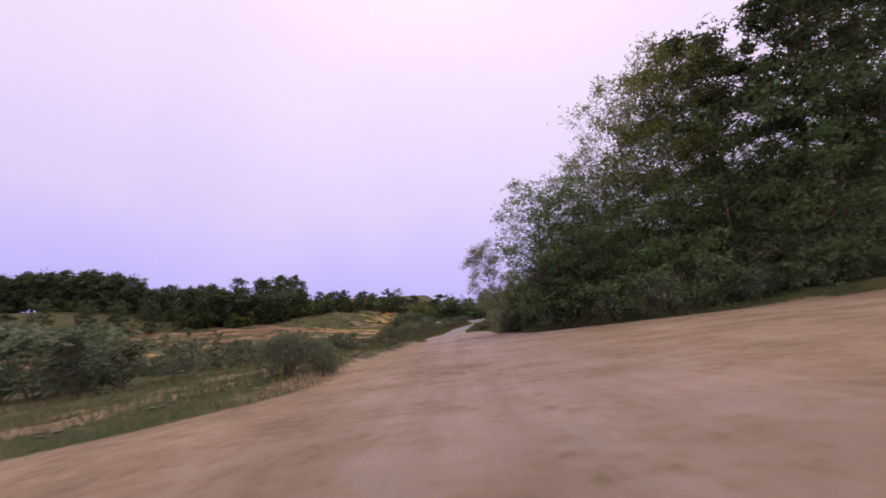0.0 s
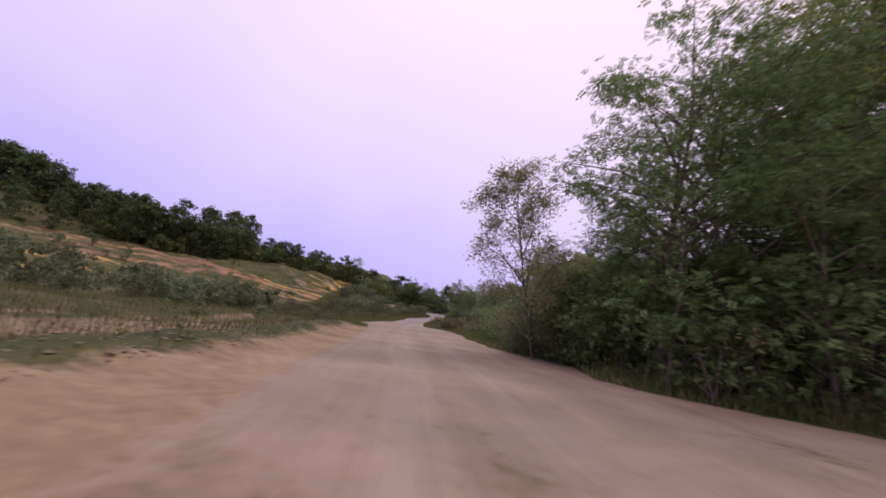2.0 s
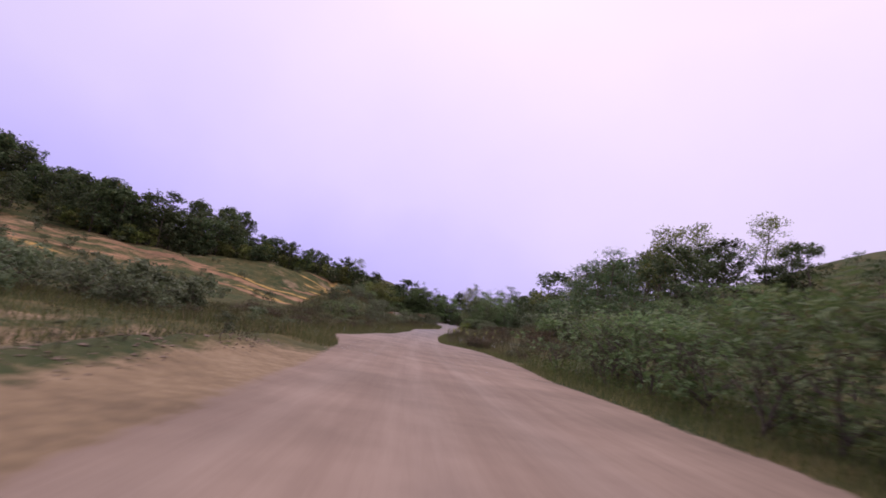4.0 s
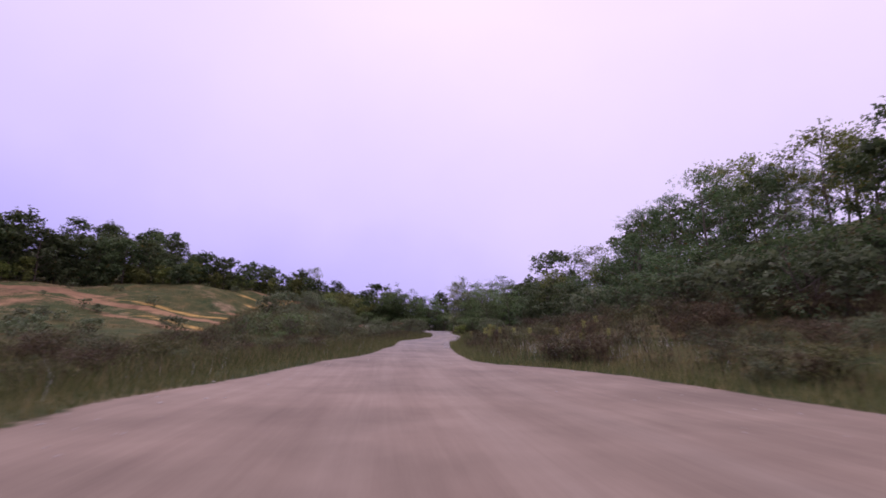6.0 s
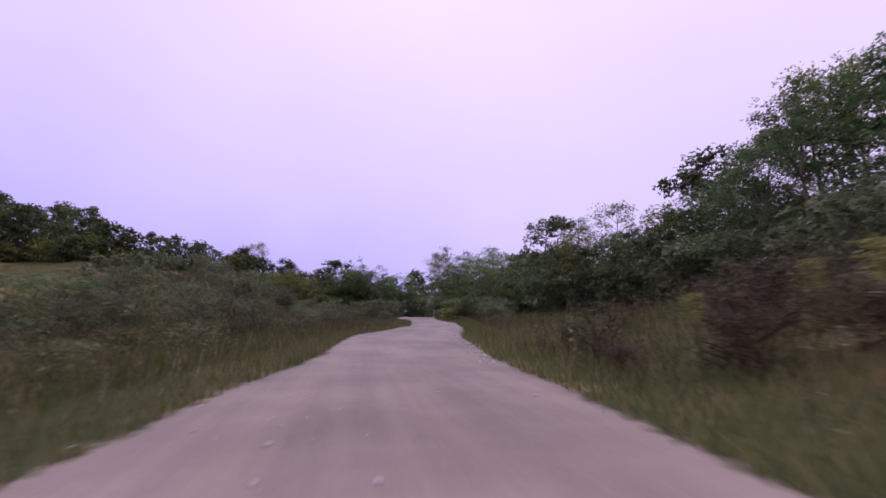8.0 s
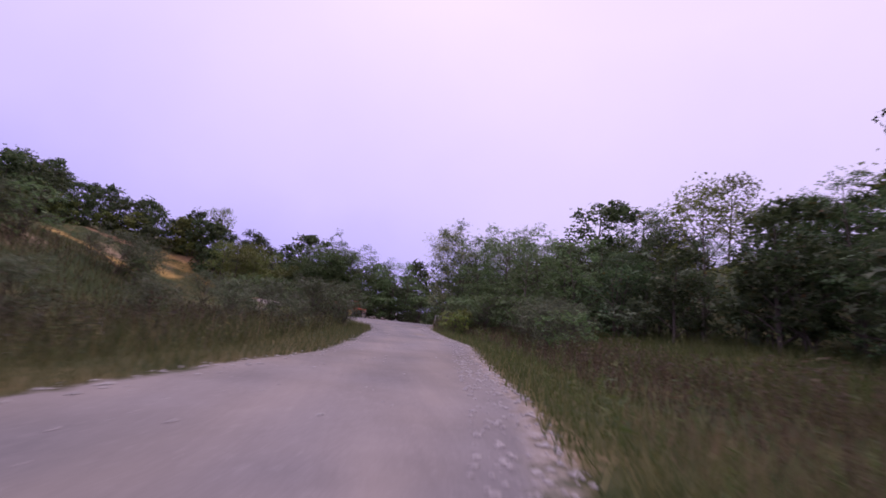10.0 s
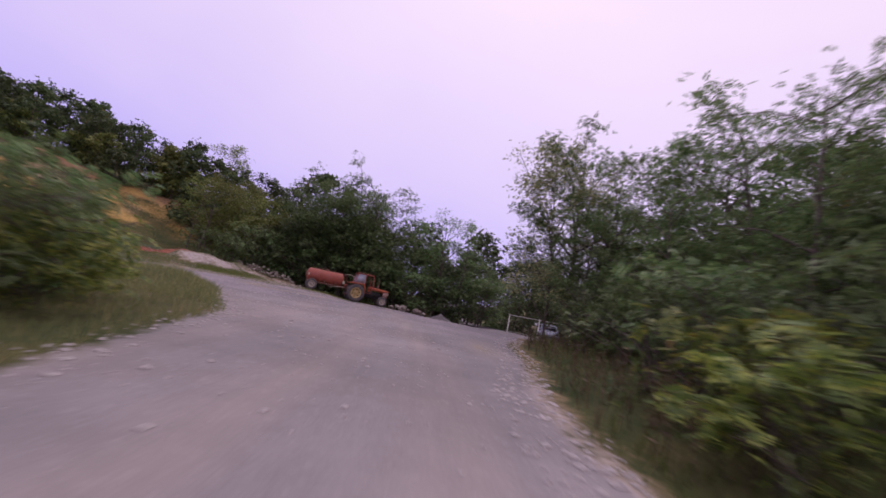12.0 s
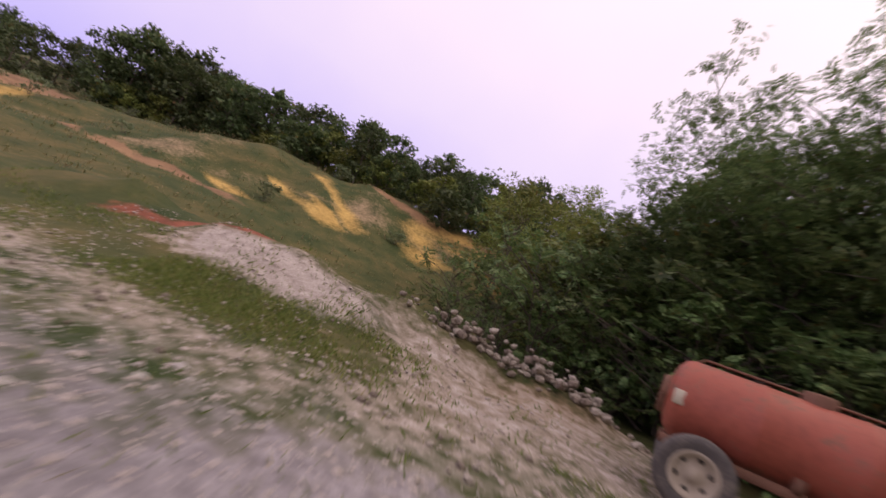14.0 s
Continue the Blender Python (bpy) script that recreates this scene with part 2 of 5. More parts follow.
EYE_Y = [-40, 0, 10, 21, 32, 44, 57, 70, 82, 94, 107, 120, 133, 147, 153, 160, 167, 175, 260]
ROAD_Z = [-1.1, -1.1, -1.25, -1.34, -1.53, -1.73, -2.13, -2.5, -2.65, -2.55, -2.32, -2.05, -1.64, -1.19, -1.02, -0.8, -0.5, -0.35, -0.6]
LEFT_Y = [-40, 2, 8, 10, 12, 14, 17, 20, 30, 35, 45, 57, 66, 72, 75, 78, 82, 86, 89, 92, 98, 105, 113, 120, 125, 131, 137, 143, 148, 152, 156, 160, 163, 165, 166, 168, 170, 172, 174.5, 178, 184, 200]
LEFT_X = [-16, -11, -6.0, -4.8, -4.2, -3.6, -3.2, -2.8, -2.5, -2.4, -2.8, -3.5, -4.3, -5.4, -6.1, -6.4, -6.0, -5.1, -4.4, -3.5, -2.2, -1.1, -0.4, 0.4, 2.8, 4.8, 5.7, 6.3, 6.4, 5.6, 4.9, 3.0, 1.5, -1.0, -4.0, -6.2, -4.6, -2.4, 0.2, 4.2, 10, 14]
RIGHT_Y = [-40, 20, 25.2, 26.6, 28.2, 30, 32, 34, 36, 38, 40, 42, 45, 50, 55, 63, 75, 83, 86.5, 88.5, 91, 97, 105, 113, 117, 120, 126, 130, 137, 148, 153, 158, 162, 168, 176, 183, 200]
RIGHT_X = [60, 48, 32, 13.4, 9.0, 7.0, 5.7, 5.3, 5.8, 6.2, 5.8, 4.6, 4.3, 5.0, 5.0, 5.5, 6.8, 6.2, 4.8, 3.1, 2.5, 2.7, 3.6, 4.8, 5.4, 6.3, 7.9, 8.6, 9.9, 10.4, 10.7, 11.8, 12.2, 14, 15.8, 21, 21]
SLOPE_Y, SLOPE_V = [-40, 35, 60, 78, 105, 122, 260], [0.03, 0.04, 0.1, 0.19, 0.19, 0.08, 0.08]
HILL_U = [-400, -6, 0, 14, 24, 36, 52, 64, 78, 98, 118, 140, 200, 300, 900]
HILL_Z = [0, 0, 0.15, 2.2, 4.0, 6.6, 8.6, 10.0, 13.0, 17.5, 23, 27.5, 34, 38, 40]


def smooth(v):
    v = np.clip(v, 0, 1)
    return v * v * (3 - 2 * v)


def wave(x, y):
    """Rolling unevenness of the ground, in metres."""
    return (np.sin(x * 0.31 + 1.3 * np.sin(y * 0.11)) * np.sin(y * 0.23 + 0.7) * 0.5 + np.sin(x * 0.93 + y * 0.57) * np.sin(y * 0.71 - x * 0.4) * 0.22
            + np.sin(x * 2.3 - y * 1.1) * np.sin(y * 2.9 + x * 0.6) * 0.08)


def spoil(x, y):
    """How far along the spoil ridge, and how far in front of its crest, a place lies."""
    return -0.875 * (x + 2.5) - 0.484 * (y - 177.5), 0.484 * (x + 2.5) - 0.875 * (y - 177.5)


def grassy(run, front):
    """Where grass has taken hold on the stony edge, in ragged clumps."""
    return smooth(0.4 + 0.8 * np.sin(1.1 * run + 1.6 * np.sin(1.3 * front)) * np.sin(1.7 * front + 0.7 * run))


def height(x, y):
    """The ground's height at x, y (arrays or numbers)."""
    x, y = np.asarray(x, float), np.asarray(y, float)
    z = table(y, EYE_Y, ROAD_Z) - 0.026 * np.clip(x - 3, -6, 20) * smooth((y - 165) / 12)
    l, r = table(y, LEFT_Y, LEFT_X) - x, x - table(y, RIGHT_Y, RIGHT_X)
    off = smooth(np.maximum(l, r) / 3.0)
    z = z + wave(x, y) * (0.014 + 0.45 * off * smooth(np.maximum(l, r) / 12))
    z = z + 0.03 * np.sin(y * 0.45 + x * 0.3) * (1 - off)
    # left: a low rubble bank along the open stretch, then meadow, then the hill
    open_bank = smooth((70 - y) / 12) * smooth((y - 4) / 8)
    z = z + open_bank * 0.26 * np.exp(-((l - 2.2) / 0.9) ** 2) * (1 + 0.5 * np.sin(y * 1.9 + 2 * np.sin(y * 0.7))) - open_bank * 0.30 * smooth((l - 2.9) / 3)
    z = z - 0.25 * smooth(l / 6) * smooth((y - 60) / 20) * smooth((165 - y) / 12)
    u = -0.8 * (x + 22) + 0.6 * (y - 165)
    hill = table(u, HILL_U, HILL_Z) * smooth((12 - x) / 40) * (1 - 0.3 * smooth((u - 250) / 300))
    v = 0.6 * (x + 22) + 0.8 * (y - 165)
    z = z + hill + 3.8 * smooth((v + 20) / 26) * smooth((u - 14) / 18) * smooth((110 - u) / 40)
    # weedy spur beside the last bends
    z = z + 3.7 * smooth((-2.5 - x) / 11) * smooth((x + 26) / 8) * smooth((y - 116) / 15) * smooth((163 - y) / 14)
    # low grassy mound inside the last bend
    z = z + 0.34 * np.exp(-((x - 0.3) / 2.4) ** 2 - ((y - 161.3) / 2.2) ** 2) * smooth(l / 1.4)
    # gullies and hummocks on the bare hillside
    z = z + smooth((u - 12) / 12) * smooth((110 - u) / 30) * (0.35 * np.sin(v * 0.42 + 1.5 * np.sin(u * 0.08)) + 0.18 * np.sin(v * 1.1 + u * 0.35) + 0.1 * np.sin(u * 1.3 - v * 0.5))
    # right: bank that steepens into the wooded slope
    s = table(y, SLOPE_Y, SLOPE_V)
    z = z + np.where(r > 0, s * np.minimum(r, 26) * smooth(r / 4) + 0.42 * np.clip(r - 22, 0, 45) * smooth((y - 20) / 40), 0)
    z = z - 0.5 * smooth(r / 3.2) * smooth((y - 104) / 8) * smooth((154 - y) / 8)
    z = z + 0.2 * smooth((y - 173) / 5) * smooth((14 - x) / 6) * smooth((190 - y) / 6) * smooth((x + 4) / 3)
    # a shallow dip where the tractor stands, and the rise to the gate
    z = z - 0.21 * smooth((x - 1.6) / 2.4) * smooth((13 - x) / 4) * smooth((y - 170) / 7) + 0.26 * smooth((x - 13) / 3) * smooth((y - 176) / 5)
    # ridge of spoil and the dip behind it at the yard's far end
    run, front = spoil(x, y)
    crest = 0.16 + 0.8 * smooth((run - 0.2) / 3.0) + 0.10 * np.sin(run * 1.7) + 0.07 * np.sin(run * 3.9 + 1) + 0.05 * np.sin(front * 4.1 + run * 2.3)
    z = z + crest * np.exp(-(front / np.where(front > 0, 2.1, 1.1)) ** 2) * smooth((run + 2.5) / 3) * smooth((13 - run) / 4)
    f = np.clip(((x + 3.9) * 2.4 + (y - 177.7) * 2.1) / 10.2, 0, 1)
    z = z + (0.62 - 0.25 * f) * np.exp(-(np.hypot(x + 3.9 - 2.4 * f, y - 177.7 - 2.1 * f) / 0.75) ** 2)
    z = z - 0.9 * np.exp(-((x + 15) / 7) ** 2 - ((y - 187) / 8) ** 2)
    return z


def ground(x, y):
    return float(height(x, y))


# worn strips on the hill: from, to, half width, and whether yellow (1) or orange (0)
STREAKS = ((-41, 190.2, -27.2, 189.0, 0.55, 1), (-38, 184.6, -28.0, 186.6, 0.55, 1), (-33, 187.0, -27.6, 187.6, 0.6, 1),
           (-31.5, 197.6, -25.0, 194.6, 1.2, 1), (-31.0, 201.6, -24.5, 200.4, 1.0, 1), (-38.5, 171.0, -32.0, 176.4, 1.1, 0), (-32.0, 176.4, -26.8, 180.2, 0.9, 0), (-34.5, 178.5, -30.5, 181.0, 0.6, 1), (-25.8, 202.6, -19.2, 198.4, 0.8, 1), (-30.5, 198.5, -29.5, 201.5, 0.6, 1), (-38, 195.5, -31, 199, 1.3, 0), (-32, 200, -25, 203.5, 1.4, 0),
           (-88, 127, -72, 100, 1.6, 1), (-80, 139, -66, 113, 1.2, 1), (-68, 162, -29, 146, 1.1, 0), (-74, 168, -26, 159, 1.5, 0), (-52, 160, -26, 149, 0.8, 1),
           (-98, 158, -60, 166, 1.8, 0), (-90, 162, -64, 168, 1.6, 0), (-58, 168, -24, 164, 1.0, 1))


def cover_of(x, y):
    """How much of road, ochre soil and pale rubble lies at x, y."""
    l, r = table(y, LEFT_Y, LEFT_X) - x, x - table(y, RIGHT_Y, RIGHT_X)
    road = smooth(0.5 - np.maximum(l, r) / 1.2)
    yard = smooth((32 - y) / 10)
    # the open yard is ochre, with the greyer wheel track through it
    track = np.exp(-((x - table(y, [-40, 0, 20, 40], [0.8, 0.8, 1.0, 1.0])) / 5.5) ** 2)
    red = road * (1 - yard * (0.42 + 0.45 * (1 - track)))
    soil = road * yard
    shoulder = smooth((64 - y) / 10) * smooth((y - 8) / 6) * smooth((2.6 - l) / 1.4) * (l > -1)
    soil = np.maximum(soil, 0.9 * shoulder)
    soil = np.maximum(soil, 0.55 * np.exp(-((r - 0.2) / 0.7) ** 2) * (y > 100))
    # farm tracks on the left meadow
    for a, b, w in ((6.5, 0.02, 1.6), (13, -0.05, 1.2), (24, 0.03, 1.8)):
        soil = np.maximum(soil, 0.85 * np.exp(-((l - a - b * y - 1.5 * np.sin(y * 0.09 + a)) / w) ** 2) * smooth((75 - y) / 25))
    # bare hillside: ochre gullies running down, and a broad worn face
    u = -0.8 * (x + 22) + 0.6 * (y - 165)
    v = 0.6 * (x + 22) + 0.8 * (y - 165)
    gully = np.sin(v * 0.33 + 2.2 * np.sin(u * 0.05)) * 0.5 + 0.5 * np.sin(v * 0.81 + 1.1 + np.sin(u * 0.09))
    face = smooth((u - 10) / 10) * smooth((78 - u) / 16) * smooth((-14 - x) / 8)
    ledge = np.exp(-((u - 20 - 3 * np.sin(v * 0.07)) / 2.5) ** 2) + np.exp(-((u - 58 - 4 * np.sin(v * 0.05)) / 9) ** 2)
    soil = np.maximum(soil, face * (0.10 + 0.30 * smooth(gully * 1.2) + 0.28 * ledge))
    soil = np.maximum(soil, 0.8 * np.exp(-((x + 11.5) / 2.2) ** 2 - ((y - 143) / 3.5) ** 2))
    # yard's stony edge, with a green patch, and the pale spoil ridge
    run, front = spoil(x, y)
    rim = smooth((y - 166) / 3) * smooth((184 - y) / 3) * smooth((l + 0.6) / 1.0) * smooth((9 - l) / 3)
    green = 1.2 * np.exp(-((run - 3.0) / 2.0) ** 2 - ((front - 2.7) / 0.6) ** 2) + 1.3 * np.exp(-((run - 9) / 3.4) ** 2 - ((front - 2.0) / 2.2) ** 2) * (0.5 + 0.5 * grassy(run, front)) + 0.5 * np.exp(-((run - 1.2) / 0.8) ** 2 - ((front - 1.6) / 0.4) ** 2)
    soil = np.maximum(soil, rim * (0.44 + 0.34 * np.exp(-((x + 1.3) / 0.9) ** 2) * smooth((y - 176) / 2)) * (1 - np.clip(green, 0, 1)))
    pale = 0.5 * rim * (1 - np.clip(1.3 * green, 0, 1))
    pale = np.maximum(pale, 0.47 * smooth((l + 4.0) / 3) * smooth((y - 163) / 5) * smooth((182 - y) / 2) * (l < 1))
    red = red * (1 - 0.45 * smooth((l + 4.0) / 3) * smooth((y - 163) / 5) * (l < 1))
    pale = np.maximum(pale, 0.95 * np.exp(-((front - 1.2) / 0.85) ** 2) * smooth((run - 0.6) / 1.2) * smooth((5.6 - run) / 1.6))
    soil = soil * (1 - 0.55 * open_rubble(l, y))
    pale = np.maximum(pale, 0.72 * np.exp(-((r + 0.05) / 0.5) ** 2) * smooth((y - 106) / 6) * smooth((160 - y) / 6))
    return np.clip(red, 0, 1), np.clip(soil, 0, 1), np.clip(pale, 0, 1)


def earth_of(x, y):
    """How much of yellow, orange and red earth lies bare at x, y."""
    tones = [np.zeros_like(x), np.zeros_like(x), np.zeros_like(x)]
    ragged = 0.8 * np.sin(x * 0.9 + 2 * np.sin(y * 0.4)) + 0.5 * np.sin(y * 1.7 + x * 0.6)
    for ax, ay, bx, by, w, kind in STREAKS:
        t = np.clip(((x - ax) * (bx - ax) + (y - ay) * (by - ay)) / ((bx - ax) ** 2 + (by - ay) ** 2), 0, 1)
        d = np.hypot(x - ax - t * (bx - ax), y - ay - t * (by - ay)) + 0.35 * ragged
        k = 0 if kind else 1
        tones[k] = np.maximum(tones[k], 0.95 * np.exp(-(np.maximum(d, 0) / (w * (0.6 + 0.8 * t))) ** 2))
    # clay smeared over the yard and the last bend
    ring = np.hypot(x - 2.0, y - 169.9) + 0.12 * ragged
    tones[0] = np.maximum(tones[0], 0.95 * np.exp(-((ring - 1.75) / 0.42) ** 2) * smooth((171.2 - y) / 0.8))
    for cx, cy, rx, ry in ((10.9, 159.3, 0.35, 1.3), (8.9, 143.8, 0.3, 0.9), (3.4, 170.6, 0.8, 0.4)):
        tones[0] = np.maximum(tones[0], 0.8 * np.exp(-((x - cx + 0.1 * ragged) / rx) ** 2 - ((y - cy) / ry) ** 2))
    u = -0.8 * (x + 22) + 0.6 * (y - 165)
    v = 0.6 * (x + 22) + 0.8 * (y - 165)
    face = smooth((u - 14) / 12) * smooth((82 - u) / 18) * smooth((-14 - x) / 8) * smooth((-8 - v) / 14)
    tones[1] = np.maximum(tones[1], face * (0.40 + 0.22 * np.sin(u * 0.5 + 2 * np.sin(v * 0.13)) + 0.12 * np.sin(v * 0.7)))
    run, front = spoil(x, y)
    tones[2] = np.maximum(tones[2], 0.95 * np.exp(-((front + 0.05 - 0.5 * (run - 4.2) - 0.12 * np.sin(run * 2.3)) / 0.42) ** 2) * smooth((run - 3.2) / 1.2) * smooth((7.9 - run) / 1.2))
    return [np.clip(c, 0, 1) for c in tones]


def wheel_tracks(x, y):
    # two paler lines worn by wheels along the track
    d = x - table(y, [-40, 0, 30, 60, 80, 113, 127, 140, 155, 175], [0, 0, 0.5, 0.2, 0.6, 2.6, 6.2, 8.3, 8.6, 6])
    return np.clip(np.exp(-((d - 0.85) / 0.35) ** 2) + np.exp(-((d + 0.85) / 0.35) ** 2) + 0.7 * np.exp(-((d + 2.6) / 0.3) ** 2), 0, 1)


def open_rubble(l, y):
    return np.exp(-((l - 2.3) / 0.9) ** 2) * smooth((60 - y) / 12) * smooth((y - 6) / 6)


def spread(dense_lo, dense_hi, step, lo, hi, grow=1.16):
    v = list(np.arange(dense_lo, dense_hi + 1e-6, step))
    d, p = step, dense_hi
    while p < hi:
        d *= grow
        p += d
        v.append(min(p, hi))
    d, p = step, dense_lo
    while p > lo:
        d *= grow
        p -= d
        v.insert(0, max(p, lo))
    return np.array(v)


def mesh_of(name, verts, faces, material, smooth_shade=False):
    me = bpy.data.meshes.new(name)
    me.from_pydata(verts, [], faces)
    if material:
        me.materials.append(material)
    if smooth_shade:
        me.polygons.foreach_set("use_smooth", [True] * len(me.polygons))
    me.update()
    return me


def make_ground():
    xs, ys = spread(-13, 21, 0.45, -2600, 2600, 1.11), spread(-6, 190, 0.58, -2000, 3200)
    gx, gy = np.meshgrid(xs, ys)
    far = np.clip((np.hypot(gx, gy - 90) - 500) / 900, 0, 1)
    gz = height(gx, gy) * (1 - 0.8 * far)
    ny, nx = gx.shape
    verts = np.stack([gx, gy, gz], -1).reshape(-1, 3)
    i = np.arange((ny - 1) * nx).reshape(ny - 1, nx)[:, :-1].ravel()
    faces = np.stack([i, i + 1, i + nx + 1, i + nx], 1)
    me = mesh_of("ground", verts.tolist(), faces.tolist(), GROUND, True)
    red, soil, pale = cover_of(gx.ravel(), gy.ravel())
    attr = me.color_attributes.new("cover", "FLOAT_COLOR", "POINT")
    attr.data.foreach_set("color", np.stack([red, soil, pale, 0.8 * smooth((gy.ravel() - 60) / 75) + 0.2 * smooth((gy.ravel() - 161) / 6)], 1).astype(np.float32).ravel())
    tones = earth_of(gx.ravel(), gy.ravel())
    attr = me.color_attributes.new("earth", "FLOAT_COLOR", "POINT")
    attr.data.foreach_set("color", np.stack([*tones, wheel_tracks(gx.ravel(), gy.ravel())], 1).astype(np.float32).ravel())
    tagged(new("ground", me), "dirt track and ochre bare soil between weedy verges and meadow", "ground", kind="structure")


make_ground()


# ---- plants ----
def part(name, me, parent, label=""):
    ob = new(name, me)
    ob.parent = parent
    return tagged(ob, label)


def tube(points, radii, sides=6):
    """Verts and faces of a tapering tube along points."""
    pts = [Vector(p) for p in points]
    verts, faces = [], []
    for k, p in enumerate(pts):
        d = (pts[min(k + 1, len(pts) - 1)] - pts[max(k - 1, 0)]).normalized()
        a = d.orthogonal().normalized()
        b = d.cross(a)
        for s in range(sides):
            t = 2 * math.pi * s / sides
            verts.append(p + radii[k] * (math.cos(t) * a + math.sin(t) * b))
    for k in range(len(pts) - 1):
        for s in range(sides):
            faces.append((k * sides + s, k * sides + (s + 1) % sides, (k + 1) * sides + (s + 1) % sides, (k + 1) * sides + s))
    return verts, faces


def joined(pieces):
    verts, faces = [], []
    for v, f in pieces:
        n = len(verts)
        verts += [tuple(p) for p in v]
        faces += [tuple(i + n for i in q) for q in f]
    return verts, faces


def turns(rng, n, tilt=0.55):
    """n random rotation matrices: any heading, leaning from the level by about tilt radians."""
    az, tip, side = rng.uniform(0, 2 * math.pi, n), rng.normal(-0.15, tilt, n), rng.normal(0, tilt, n)
    ca, sa, cb, sb, cc, sc = np.cos(az), np.sin(az), np.cos(tip), np.sin(tip), np.cos(side), np.sin(side)
    zz, oo = np.zeros(n), np.ones(n)
    rz = np.stack([np.stack([ca, -sa, zz], 1), np.stack([sa, ca, zz], 1), np.stack([zz, zz, oo], 1)], 1)
    ry = np.stack([np.stack([cb, zz, -sb], 1), np.stack([zz, oo, zz], 1), np.stack([sb, zz, cb], 1)], 1)
    rx = np.stack([np.stack([oo, zz, zz], 1), np.stack([zz, cc, -sc], 1), np.stack([zz, sc, cc], 1)], 1)
    return rz @ ry @ rx


def leaf(l, w, at=(0, 0, 0), yaw=0.0):
    """One pointed leaf as three corners."""
    c, s = math.cos(yaw), math.sin(yaw)
    pts = [(l * 0.15, w * 0.5, 0.03 * l), (l * 0.25, -w * 0.5, 0.03 * l), (l, 0, -0.1 * l)]
    return [(at[0] + c * x - s * y, at[1] + s * x + c * y, at[2] + z) for x, y, z in pts]


def pinnate(size, pairs):
    """A compound leaf: leaflets in pairs along a stem, and one at the tip."""
    out = []
    for k in range(pairs):
        x = size * (0.2 + 0.7 * k / pairs)
        z = -0.12 * size * (k / pairs) ** 2
        out += leaf(size * 0.42, size * 0.24, (x, 0, z), 1.1) + leaf(size * 0.42, size * 0.24, (x, 0, z), -1.1)
    return np.array(out + leaf(size * 0.42, size * 0.24, (size * 0.9, 0, -0.12 * size), 0))


def fan(size, n, broad=0.8):
    """A twig with n leaves, as broad as that share of their length."""
    out = []
    for k in range(n):
        out += leaf(size, size * broad, (0.12 * size * k, 0, 0.1 * size * (k % 2)), (k - (n - 1) / 2) * 1.3)
    return np.array(out)


def leaves_mesh(name, rng, places, template, material, scale_var=0.35, tilt=0.55):
    n, k = len(places), len(template)
    scale = 1 + rng.uniform(-scale_var, scale_var, n)
    v = np.einsum("nij,kj->nki", turns(rng, n, tilt), template) * scale[:, None, None] + places[:, None]
    faces = np.arange(n * k).reshape(-1, 3)
    return mesh_of(name, v.reshape(-1, 3).tolist(), faces.tolist(), material)


